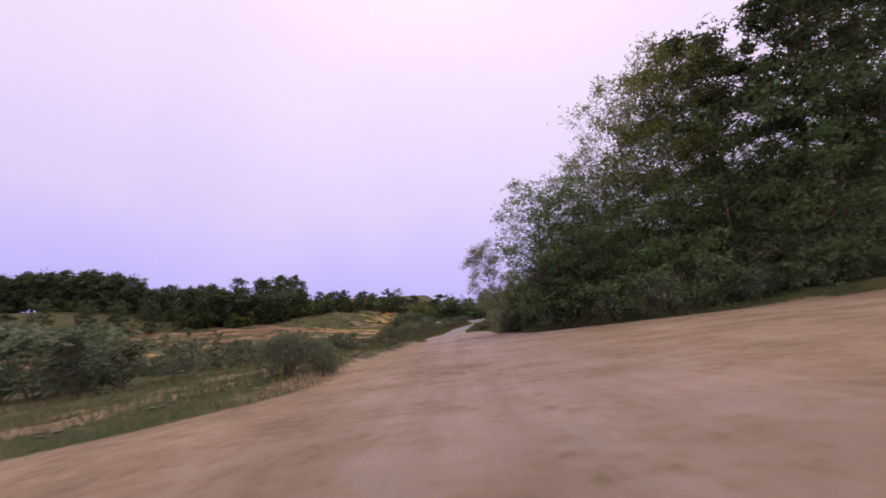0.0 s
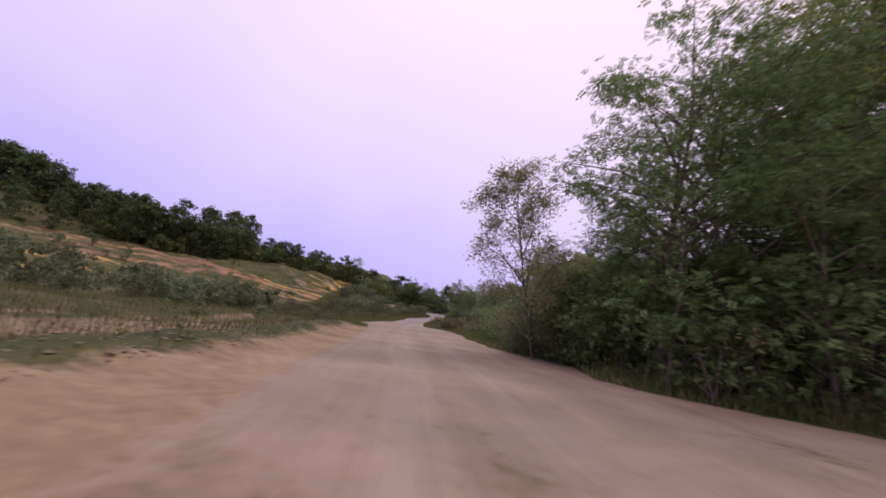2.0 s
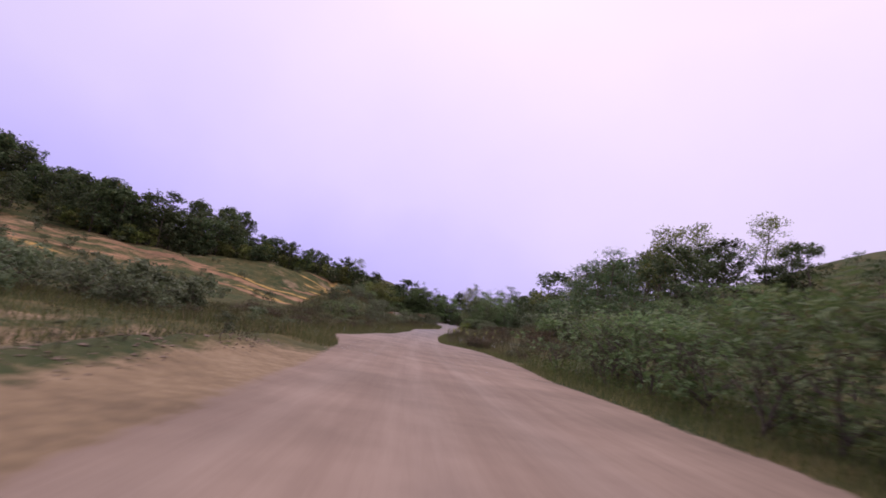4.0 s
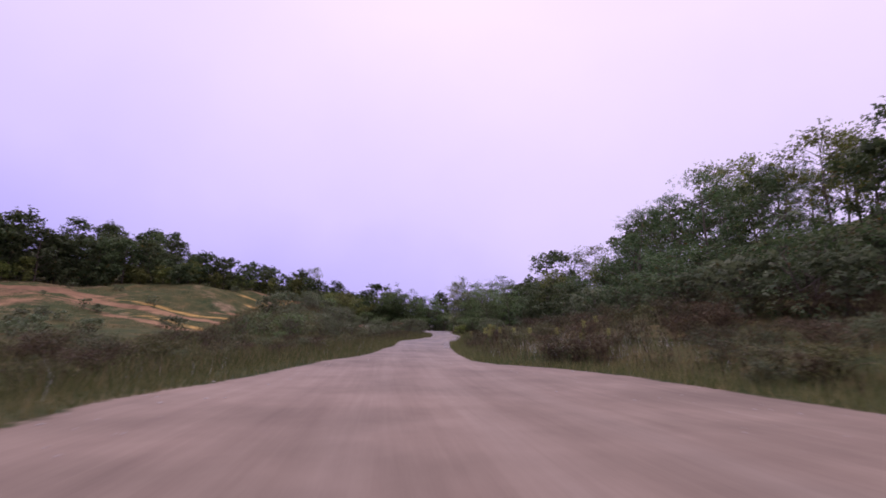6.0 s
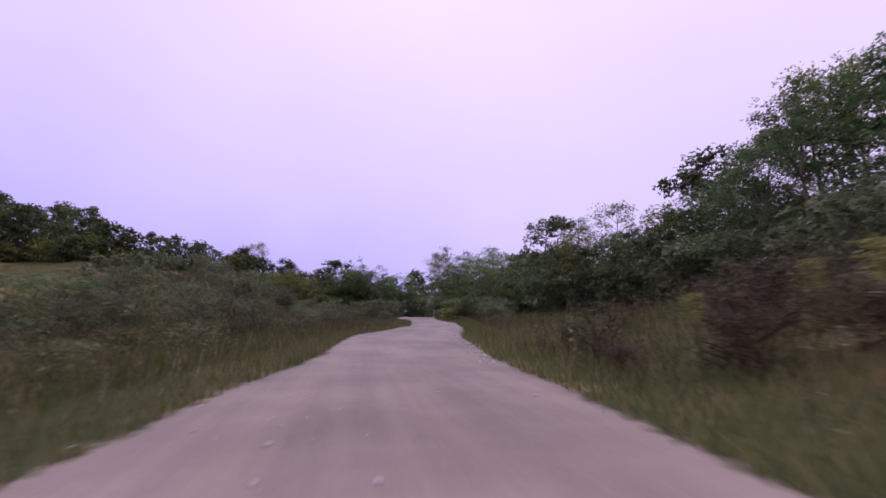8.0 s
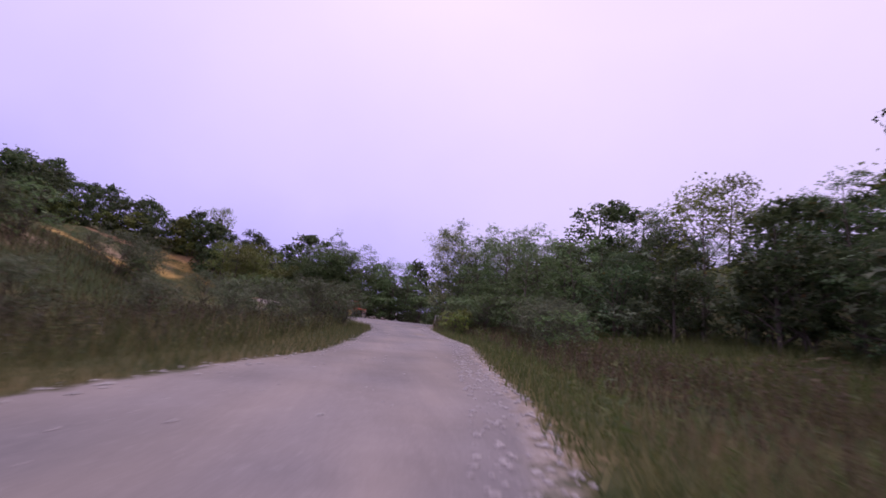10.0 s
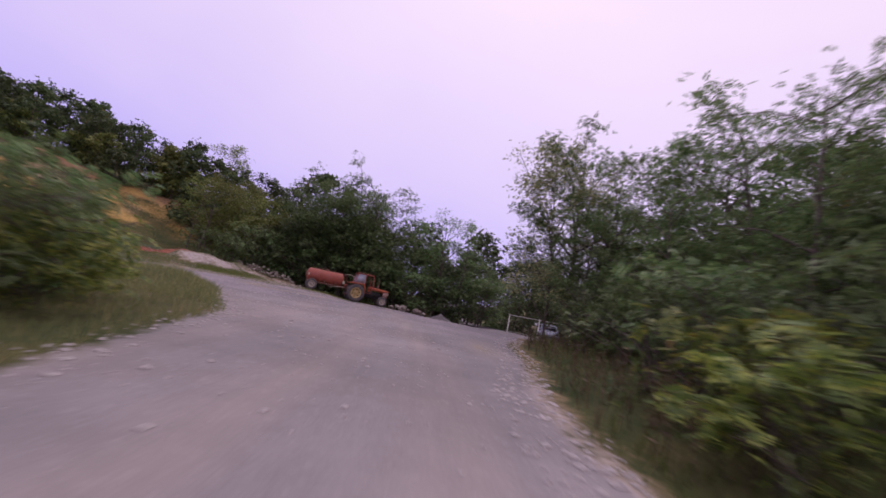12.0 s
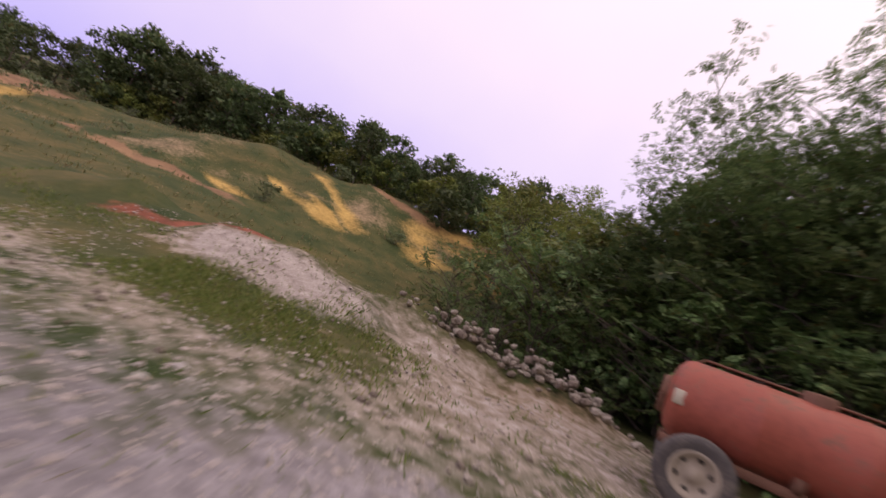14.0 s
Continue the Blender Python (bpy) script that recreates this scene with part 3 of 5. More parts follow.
def make_tree(name, seed, tall, spread_r, crown_from, limbs, sprays, template, leaf, bark, trunk_r, gap=0.55, stems=1, label="", category="tree", lift=0.55, puff=0.38, taper=0.75, twigs=3, flat=0.72, tilt=0.55):
    """A tree or shrub: tapered trunk with limbs and twigs, and a crown of leaves gathered round the twigs' ends."""
    rng = np.random.default_rng(seed)
    tubes, ends = [], []
    for s in range(stems):
        lean = rng.normal(0, 0.05 + 0.16 * (stems > 1), 2)
        line = [np.array([rng.normal(0, 0.12) * (stems > 1), rng.normal(0, 0.12) * (stems > 1), -0.2])]
        steps = 7 if stems == 1 else 4
        for k in range(steps):
            line.append(line[-1] + np.array([lean[0] + rng.normal(0, 0.05), lean[1] + rng.normal(0, 0.05), 1.0]) * tall * 0.95 / steps * rng.uniform(0.93, 1.05))
        tubes.append(tube(line, [trunk_r * (1 - 0.88 * k / steps) for k in range(steps + 1)], 7 if trunk_r > 0.1 else 4))
        for b in range(limbs):
            f = crown_from + (0.97 - crown_from) * (b + rng.uniform(0, 1)) / limbs
            i = min(int(f * steps), steps - 1)
            root = line[i] + (line[i + 1] - line[i]) * (f * steps - i)
            span = (f - crown_from) / (1 - crown_from)
            reach = spread_r * (math.sin(math.pi * min(1, 0.22 + span * taper)) ** 0.8) * rng.uniform(0.6, 1.15)
            az = b * 2.4 + rng.uniform(-0.5, 0.5)
            way = np.array([math.cos(az), math.sin(az), lift * rng.uniform(0.5, 1.4)])
            tip = root + way * reach
            bend = root + way * reach * 0.5 + np.array([0, 0, 0.1 * reach])
            r0 = trunk_r * (1 - 0.85 * f) * 0.55 + 0.012
            tubes.append(tube([root, bend, tip], [r0, r0 * 0.6, 0.012], 4 if twigs > 1 else 3))
            ends += [(bend, 0.5), (tip, 1.0)]
            for t in range(twigs):
                a2 = az + rng.uniform(-1.2, 1.2)
                start = root + way * reach * rng.uniform(0.35, 0.9)
                twig = start + np.array([math.cos(a2), math.sin(a2), rng.uniform(-0.2, 0.8)]) * reach * rng.uniform(0.25, 0.5)
                tubes.append(tube([start, twig], [r0 * 0.4, 0.008], 3))
                ends.append((twig, 0.9))
        ends.append((line[-1], 0.8))
    where = np.array([e[0] for e in ends])
    weight = np.array([e[1] for e in ends]) * rng.uniform(1 - gap, 1 + gap, len(ends)).clip(0.05)
    pick = rng.choice(len(ends), sprays, p=weight / weight.sum())
    puffs = spread_r * puff * rng.uniform(0.6, 1.2, len(ends))
    off = rng.normal(size=(sprays, 3))
    off /= np.linalg.norm(off, axis=1)[:, None]
    off *= (rng.uniform(0, 1, sprays) ** 0.5 * puffs[pick])[:, None] * np.array([1, 1, flat])
    places = where[pick] + off
    places[:, 2] = np.maximum(places[:, 2], 0.05)
    root_ob = new(name)
    tagged(root_ob, label, category)
    v, f = joined(tubes)
    part("trunk", mesh_of("trunk", v, f, bark, True), root_ob)
    part("crown", leaves_mesh("crown", rng, places, template, leaf, 0.35, tilt), root_ob)
    return root_ob


KINDS = []


class Kind:
    """Some grown examples of one kind of plant, from which stands are planted."""

    def __init__(self, examples, group):
        KINDS.append(self)
        self.examples, self.group, self.used = examples, group, set()

    def plant(self, x, y, scale=1.0, k=0, turn=0.0, stretch=1.0):
        ob = self.examples[k % len(self.examples)]
        m = pose(x, y, ground(x, y), 0, 0, turn)
        if ob.name in self.used:
            ob = copy_thing(ob, m)
        self.used.add(ob.name)
        ob.matrix_basis = m @ Matrix.Diagonal((scale, scale, scale * stretch, 1))
        tagged(ob, group=self.group)
        return ob


ACACIA = Kind([make_tree("acacia_tree", 11 + k, 9.0, 3.0, 0.1, 18, 1350, pinnate(0.29, 3), LEAF_ACACIA, BARK, 0.13, 0.7, label="feathery green acacia tree in the roadside thicket", lift=0.5, puff=0.36, twigs=2, taper=0.52, flat=0.42, tilt=0.36) for k in range(4)], "roadside acacias")
BIG_ACACIA = Kind([make_tree("old_acacia_tree", 16 + k, 9.0, 3.0, 0.18, 26, 3700, pinnate(0.23, 3), LEAF_ACACIA, BARK, 0.14, 0.55, label="tall acacia with a broad airy green crown", lift=0.6, puff=0.29, twigs=2, taper=0.5, flat=0.55, tilt=0.42) for k in range(2)], "old acacias")
THICKET = Kind([make_tree("thicket_tree", 171 + k, 5.0, 2.3, 0.0, 14, 1050, (pinnate(0.25, 3), fan(0.16, 5, 0.6))[k % 2], (LEAF_ACACIA, LEAF_OAK, LEAF_THICKET)[k], BARK, 0.08, 0.6, label="dense young tree leafed to the ground in the thicket", puff=0.42, lift=0.3, twigs=1, flat=0.5, tilt=0.4) for k in range(3)], "young trees of the thicket")
TALL_OAK = Kind([make_tree("tall_oak", 181 + k, 22.0, 6.0, 0.12, 26, 5200, fan(0.34, 3, 0.6), LEAF_OAK, BARK, 0.34, 0.8, label="very tall dark oak with a ragged crown above the thicket", puff=0.24, lift=0.35, twigs=2, flat=0.6) for k in range(2)], "tall oaks above the thicket")
TALL_ASH = Kind([make_tree("tall_ash", 186 + k, 20.0, 4.6, 0.2, 30, 6000, fan(0.16, 3, 0.6), LEAF_OLIVE, BARK_PALE, 0.14, 0.8, label="tall half-bare ash with pale limbs and thin olive leaves", lift=1.0, puff=0.26, twigs=4) for k in range(2)], "half-bare ashes above the thicket")
SLOPE_A = Kind([make_tree("slope_acacia", 21 + k, 9.0, 3.0, 0.1, 16, 1000, pinnate(0.42, 2), LEAF_SLOPE, BARK, 0.13, 0.7, label="green acacia tree on the wooded slope", lift=0.45, twigs=1, flat=0.5, tilt=0.42) for k in range(3)], "acacias on the slope")
SLOPE_B = Kind([make_tree("slope_oak", 26 + k, 10.0, 3.4, 0.08, 16, 1500, fan(0.32, 3), LEAF_OAK, BARK, 0.2, 0.7, label="dark green oak tree on the wooded slope", puff=0.36, twigs=1) for k in range(3)], "oaks on the slope")
OLIVE = Kind([make_tree("olive_green_tree", 36 + k, 8.0, 3.0, 0.05, 16, 1900, fan(0.22, 3), LEAF_OLIVE, BARK, 0.12, 0.6, label="yellowish olive-green bushy tree at the wood's edge", puff=0.36, twigs=1, flat=0.55, tilt=0.42) for k in range(2)], "olive-green edge trees")
AIRY = Kind([make_tree("ash_tree", 41 + k, 11.0, 3.2, 0.25, 17, 1700, fan(0.17, 3), LEAF_OLIVE, BARK, 0.12, 0.85, label="tall thin-crowned tree with sparse olive leaves", lift=0.9, puff=0.36) for k in range(2)], "airy thin-crowned trees")
POPLAR = Kind([make_tree("poplar_tree", 51 + k, 9.0, 2.1, 0.08, 34, (14000, 6500)[k], fan((0.068, 0.08)[k], 3), LEAF_POPLAR, BARK, 0.055, 0.5, label="slender pale poplar with thin yellowing leaves", lift=1.15, puff=0.34, twigs=4) for k in range(2)], "pale poplars")
RIDGE = Kind([make_tree("oak_tree", 71 + k, 13.0, 4.2, 0.03, 18, 980, fan(0.62, 2), LEAF_OAK, BARK, 0.22, 0.55, label="dark round oak on the hill's wooded edge", puff=0.38, lift=0.4, twigs=1) for k in range(5)], "oaks on the ridge")
SHRUB = Kind([make_tree("willow_shrub", 91 + k, 2.6, 1.5, 0.03, 7, 1150, fan(0.13, 3, 0.4), LEAF_WILLOW, BARK, 0.03, 0.7, stems=4, label="grey-green willow shrub at the road's verge", category="shrub", puff=0.4, twigs=1, lift=0.8) for k in range(4)], "verge shrubs")
BUSH = Kind([make_tree("acacia_bush", 111 + k, 3.0, 1.7, 0.03, 6, 420, pinnate(0.25, 4), LEAF_ACACIA, BARK, 0.035, 0.7, stems=4, label="young acacia bush with feathery green leaves", category="shrub", puff=0.45, twigs=1, flat=0.5, tilt=0.4) for k in range(3)], "acacia bushes")
YELLOW = Kind([make_tree("bright_bush", 131 + k, 2.2, 1.3, 0.03, 6, 300, pinnate(0.36, 4), LEAF_BRIGHT, BARK, 0.03, stems=4, label="yellow-green sumac bush leaning over the verge", category="shrub", puff=0.42, twigs=1, flat=0.5, tilt=0.4) for k in range(2)], "yellow-green bushes")

FAR_SHRUB = Kind([make_tree("hillside_shrub", 141 + k, 2.6, 1.6, 0.02, 5, 330, fan(0.22, 3), LEAF_WILLOW, BARK, 0.03, 0.7, stems=3, label="rounded grey-green shrub in the rough hillside grass", category="shrub", puff=0.42, twigs=0) for k in range(4)], "shrubs on the open ground")
FAR_BUSH = Kind([make_tree("slope_bush", 151 + k, 3.0, 1.8, 0.02, 5, 190, pinnate(0.45, 2), LEAF_SLOPE, BARK, 0.035, 0.7, stems=3, label="green acacia bush at the foot of the wooded slope", category="shrub", puff=0.45, twigs=0, flat=0.55, tilt=0.42) for k in range(3)], "bushes on the slope")
EDGE_OAK = Kind([make_tree("young_oak", 161 + k, 5.0, 2.6, 0.0, 12, 700, fan(0.4, 2), LEAF_OAK if k % 2 else LEAF_OLIVE, BARK, 0.09, 0.6, label="bushy young oak leafed down to the ground", category="tree", puff=0.42, lift=0.3, twigs=0) for k in range(3)], "young oaks at the wood's edge")
BROWN_CLUMP = Kind([make_tree("dead_weed_clump", 201 + k, 1.3, 0.8, 0.1, 4, 620, fan(0.075, 3, 0.3), (DEAD_WEED, WEED)[k % 2], DEAD_WEED, 0.012, 0.6, stems=7, label="matted clump of brown dead weeds on the verge", category="weeds", puff=0.4, twigs=1, lift=0.8) for k in range(4)], "dead weed clumps")
GREEN_CLUMP = Kind([make_tree("weed_clump", 206 + k, 1.1, 0.8, 0.05, 4, 620, fan(0.085, 3, 0.3), (VERGE_WEED, LEAF_WILLOW, GRASS)[k], WEED, 0.012, 0.6, stems=7, label="leafy grey-green clump of tall weeds on the verge", category="weeds", puff=0.42, twigs=1, lift=0.7) for k in range(3)], "green weed clumps")

rng = np.random.default_rng(5)


def edge(y, side, off):
    return float(table(y, LEFT_Y, LEFT_X)) - off if side < 0 else float(table(y, RIGHT_Y, RIGHT_X)) + off


def any_of(*kinds):
    """One of some (share, kind) pairs, at random."""
    f = rng.random() * sum(k[0] for k in kinds)
    for share, kind in kinds:
        f -= share
        if f <= 0:
            return kind
    return kinds[-1][1]


def put(kind, x, y, lo, hi, stretch=1.0):
    return kind.plant(x, y, rng.uniform(lo, hi), int(rng.integers(9)), rng.uniform(0, 360), stretch * rng.uniform(0.95, 1.1))


# thicket on the right of the first stretch, along the yard's edge
for x, y, h in ((27.0, 39, 28), (33, 38, 29), (40, 39, 28), (31, 45, 27), (47, 41, 27), (54, 44, 25)):
    TALL_OAK.plant(x, y, h / 23.0, int(rng.integers(9)), rng.uniform(0, 360))
for x, y, h in ((12.8, 35.4, 14.5), (15.2, 36, 19), (18.2, 36.6, 22), (20.8, 37.2, 24.5)):
    TALL_ASH.plant(x, y, h / 20.5, int(x), rng.uniform(0, 360))
for x, y, h in ((17.0, 36.5, 13.5), (20.5, 36.5, 15.5), (24.5, 36, 17), (29, 36, 17), (34, 36, 17), (40, 36, 18)):
    BIG_ACACIA.plant(x, y, h / 9.6, int(x), 70 * x)
for x, y, h in ((7.5, 34.0, 11.9), (8.9, 33.6, 11.6), (12.5, 34.5, 10.5), (11.0, 37.5, 11), (14.6, 37, 12), (9.8, 30.9, 8.4)):
    BIG_ACACIA.plant(x, y, h / 9.6, int(x), 40 * x)
for x, y, h in ((7.4, 36.6, 6.0), (6.7, 32.4, 6.8), (9.8, 38.5, 7.0), (10.5, 42, 8), (13, 45, 9), (17, 46, 10), (11.0, 31.2, 7.2), (14.2, 31.4, 8.2), (17.5, 31.6, 9), (21, 31.8, 9.6), (25, 32, 10), (29, 32, 10.5), (33.5, 32.6, 11), (38, 33, 11), (43, 34, 11)):
    ACACIA.plant(x, y, h / 9.6, int(rng.integers(9)), rng.uniform(0, 360))
for x, y, s in ((8.4, 33, 0.85), (9.8, 31.6, 0.8), (11.8, 30.2, 0.85), (8.0, 36, 0.8), (9.4, 36.8, 0.95), (13.4, 29.8, 1.0), (7.8, 39.6, 0.75), (7.6, 42.5, 0.75), (9.6, 43, 0.9), (15.8, 29.6, 1.05), (18.4, 29.6, 1.1), (9.0, 47, 0.65), (10.6, 49, 0.7), (21.4, 29.4, 1.15), (24.4, 29.2, 1.2), (27.6, 29.2, 1.2), (31, 29.6, 1.25), (35, 30, 1.3), (39.5, 30.4, 1.3), (12, 44, 1.0), (10.2, 34.6, 1.0), (13.2, 32.8, 1.25), (16.2, 33.4, 1.35), (19.4, 33.6, 1.4), (23, 33.8, 1.5), (27, 34, 1.5), (31.5, 34.2, 1.5)):
    THICKET.plant(x, y, s, int(rng.integers(9)), rng.uniform(0, 360))
for x, y, s in ((7.9, 31.2, 0.95), (7.3, 33.6, 1.0), (7.2, 35.4, 1.0), (9.2, 30.2, 1.05), (7.4, 38.0, 0.9), (6.9, 36.6, 0.8), (6.8, 30.8, 0.75), (6.6, 39.2, 0.75)):
    BUSH.plant(x, y, s, int(rng.integers(9)), rng.uniform(0, 360))
for x in np.arange(10, 52, 1.5):
    y = float(np.interp(x, [8, 13, 32, 60], [28.4, 26.8, 25.4, 24])) + rng.uniform(1.0, 2.2)
    put(any_of((0.6, BUSH), (0.4, SHRUB)), x, y, 0.6, 1.15)
for y in np.arange(31, 47, 1.3):
    put(any_of((0.35, BUSH), (0.65, SHRUB)), edge(y, 1, rng.uniform(2.4, 3.4)), y, 0.5, 0.85)
leaning = POPLAR.plant(4.95, 39.2, 0.94, 0, 0, 1.0)
leaning.matrix_basis = leaning.matrix_basis.copy() @ pose(0, 0, 0, 0, -13, 0)
for x, y, s in ((5.9, 38.6, 0.55), (5.3, 40.2, 0.55), (6.5, 37.4, 0.6), (5.2, 41.2, 0.6), (6.5, 39.2, 0.8), (6.2, 40.6, 0.8)):
    SHRUB.plant(x, y, s, int(rng.integers(9)), rng.uniform(0, 360))
for x, y, s in ((6.0, 40.4, 0.5), (6.2, 42.0, 0.55), (5.6, 43.0, 0.45), (6.9, 38.4, 0.72), (7.2, 36.9, 0.8), (6.8, 40.4, 0.7), (8.2, 38.8, 0.95), (8.6, 40.8, 0.9), (7.4, 34.6, 0.8)):
    THICKET.plant(x, y, s, int(rng.integers(9)), rng.uniform(0, 360))
POPLAR.plant(6.3, 41.0, 0.6, 1, 120)
POPLAR.plant(7.4, 46.0, 0.72, 1, 20)
POPLAR.plant(8.6, 48.0, 0.62, 1, 320)
POPLAR.plant(9.0, 45.4, 0.68, 1, 200)
ACACIA.plant(8.0, 41.6, 0.5, 1, 150)
ACACIA.plant(8.4, 44.4, 0.55, 0, 260)
for x, y, s in ((7.2, 45.0, 1.25), (8.4, 46.6, 1.4), (7.4, 47.6, 1.2), (9.6, 47.6, 1.4), (7.0, 43.4, 1.1), (5.6, 41.2, 0.7), (5.4, 39.2, 0.62), (6.2, 42.8, 0.8), (5.0, 42.0, 0.6)):
    SHRUB.plant(x, y, s, int(rng.integers(9)), rng.uniform(0, 360))
# scrub between the thicket and the weedy bank
for y in np.arange(44, 70, 1.25):
    off = rng.uniform(1.8, 5.5)
    put(any_of((0.55, BUSH), (0.45, SHRUB)), edge(y, 1, off), y, 0.65 + 0.05 * off, 0.95 + 0.05 * off)
for y in np.arange(46, 78, 2.6):
    put(any_of((0.5, ACACIA), (0.5, SHRUB)), edge(y, 1, rng.uniform(8, 14)), y, 0.42, 0.6)
# wooded slope on the right
for y in np.arange(74, 204, 3.1):
    for row in range(2):
        off = (26 if y < 110 else 24 - 0.12 * (y - 110)) + row * 9 + rng.uniform(-2.5, 2.5)
        if y > 176 and row == 0:
            continue
        x = edge(y, 1, off)
        top = float(np.interp(y, [74, 92, 106, 118, 130, 142, 160, 204], [10, 12.6, 14.6, 14.0, 10.8, 9.2, 10.4, 13.5])) + row * 1.5 + rng.uniform(-1.6, 1.2)
        size = min(1.35, max(0.5, (top - ground(x, y)) / 9.8))
        put(any_of((0.36, SLOPE_B), (0.60, SLOPE_A), (0.08, AIRY)), x, y + rng.uniform(-1.5, 1.5), size * 0.95, size * 1.02)
for y in np.arange(118, 174, 2.4):
    put(any_of((0.45, SLOPE_B), (0.55, SLOPE_A)), edge(y, 1, rng.uniform(15, 20) - 0.08 * (y - 118)), y, 0.5, 0.72)
for x, y, h, kind in ((42.2, 137, 14.6, SLOPE_B), (50.5, 128.5, 16.5, AIRY), (57.5, 130, 16.5, AIRY), (48, 142, 12, SLOPE_A), (44.7, 160, 13, AIRY), (66, 123, 14.5, AIRY), (61, 124, 12, SLOPE_A), (31.4, 186, 17.4, SLOPE_A), (42.4, 185.6, 22, SLOPE_B), (50, 184, 21, SLOPE_A), (33, 191, 12, SLOPE_A)):
    put(kind, x, y, h / 10.6, h / 10.2)
for y in np.arange(78, 166, 2.0):
    put(any_of((0.7, FAR_BUSH), (0.3, FAR_SHRUB)), edge(y, 1, (21 if y < 110 else 19.5 - 0.12 * (y - 110)) + rng.uniform(-2.5, 2)), y, 1.1, 1.9)
for y in np.arange(78, 112, 1.0):
    put(any_of((0.6, FAR_BUSH), (0.4, FAR_SHRUB)), edge(y, 1, rng.uniform(12, 21)), y, 0.7, 1.35)
# thicket at the right of the last bend
for x, y, h in ((17.6, 150.6, 6.6), (22.5, 151.5, 8.5), (18.4, 157.0, 8.2), (16.6, 160.2, 6.4), (20.6, 160.5, 10.6), (17.4, 164, 8.2), (21, 166, 10), (19, 172.5, 9), (22, 174, 10), (24, 162, 10), (26, 170, 11), (28, 178, 11), (24, 190, 11), (19, 192, 10), (30, 186, 12)):
    put(ACACIA, x, y, h / 9.8, h / 9.3)
for x, y, s in ((16.6, 152, 0.75), (17.8, 154.5, 0.85), (17, 158.5, 0.8), (19.5, 156, 1.1), (18.5, 161, 1.0), (19.2, 165, 1.1), (20.5, 168.5, 1.2), (20.5, 171, 1.3), (22, 176, 1.3), (21.5, 152, 1.0), (24, 156, 1.3), (23, 165, 1.4), (19.5, 168, 0.9), (25, 178, 1.5), (28, 184, 1.5), (18.3, 167.4, 0.85)):
    THICKET.plant(x, y, s, int(rng.integers(9)), rng.uniform(0, 360))
POPLAR.plant(15.9, 170.4, 1.34, 1, 10, 1.0)
BIG_ACACIA.plant(17.4, 171.4, 1.3, 0, 50)
BIG_ACACIA.plant(18.6, 168.6, 1.02, 1, 160)
BIG_ACACIA.plant(16.6, 167.6, 0.72, 1, 250)
BIG_ACACIA.plant(20.0, 162.5, 0.98, 0, 300)
BIG_ACACIA.plant(20.6, 155.0, 0.72, 1, 120)
POPLAR.plant(19.2, 172.5, 0.9, 1, 80)
for y in np.arange(139, 171, 1.3):
    off = rng.uniform(5.0, 8.0) if y < 151 else rng.uniform(2.6, 5.0)
    put(any_of((0.6, BUSH), (0.4, SHRUB)), edge(y, 1, off), y, 0.65, 1.05)
YELLOW.plant(12.4, 150.6, 0.68, 0, 30)
BUSH.plant(13.6, 155.0, 0.8, 1, 200)
YELLOW.plant(13.2, 151.9, 0.8, 1, 100)
# trees behind the tractor
for x, y, h in ((-2.4, 186.2, 10.0), (-1.4, 185.6, 9.0), (-0.3, 186.4, 9.8), (0.4, 185.6, 10.3), (0.9, 184.9, 10.2), (1.6, 185.8, 10.6), (3.4, 185.1, 11.4), (10.2, 186.3, 9.8)):
    BIG_ACACIA.plant(x, y, h / 9.8, int(x + 9), 55 * x)
for x, y, h in ((5.0, 184.8, 9.4), (7.4, 185.8, 6.0), (12.0, 185.8, 8.6), (14.5, 186.5, 6.5)):
    put(ACACIA, x, y, h / 10.2, h / 9.8)
for x, y, s in ((-6, 189.5, 1.2), (-3.8, 187.8, 1.25), (-2, 188, 1.4), (0, 187.5, 1.45), (2, 187, 1.4), (4, 187, 1.35), (6, 187.2, 1.25), (8.4, 187.4, 1.2), (10.6, 188, 1.2), (12.8, 188, 1.1), (15, 188.5, 1.05), (1.0, 190, 1.7), (5, 190, 1.6), (9, 190.5, 1.5), (13, 191, 1.3), (-4, 191, 1.6), (17.5, 189, 1.1), (19.5, 190, 1.2), (22, 191, 1.3)):
    THICKET.plant(x, y, s, int(rng.integers(9)), rng.uniform(0, 360))
for x, y, s in ((-3.2, 185.3, 1.2), (-1.5, 184.5, 1.2), (0.2, 184.0, 1.25), (1.8, 184.2, 1.3), (3.4, 184.0, 1.3), (5.0, 184.2, 1.2), (6.6, 184.6, 1.1), (-5.0, 186.2, 1.1), (-1.0, 186.0, 1.5), (2.6, 186.2, 1.6)):
    THICKET.plant(x, y, s, int(rng.integers(9)), rng.uniform(0, 360))
for x, y, h in ((-9.5, 191, 6.5), (-7, 188.5, 7), (-12, 194, 7.5), (-5, 187, 7.0), (-15, 199, 8.0)):
    put(OLIVE, x, y, h / 8.6, h / 8.2)
for x, y, h in ((-3, 194, 13), (3, 191, 12), (8, 192, 10), (14, 191, 8), (-16, 205, 9), (-8, 200, 10), (-24, 214, 9), (-17, 211, 9.5), (-10, 206, 10), (-20, 207, 8.5)):
    put(any_of((0.4, SLOPE_A), (0.3, SLOPE_B), (0.3, AIRY)), x, y, h / 10, h / 9.6)
for x, y, h in ((-14.6, 191.5, 8.6), (-11.5, 193, 8.6), (-9.2, 192.5, 8.4), (-17.5, 195, 9.0), (-13, 197, 9.6)):
    put(AIRY, x, y, h / 11.4, h / 11.0)
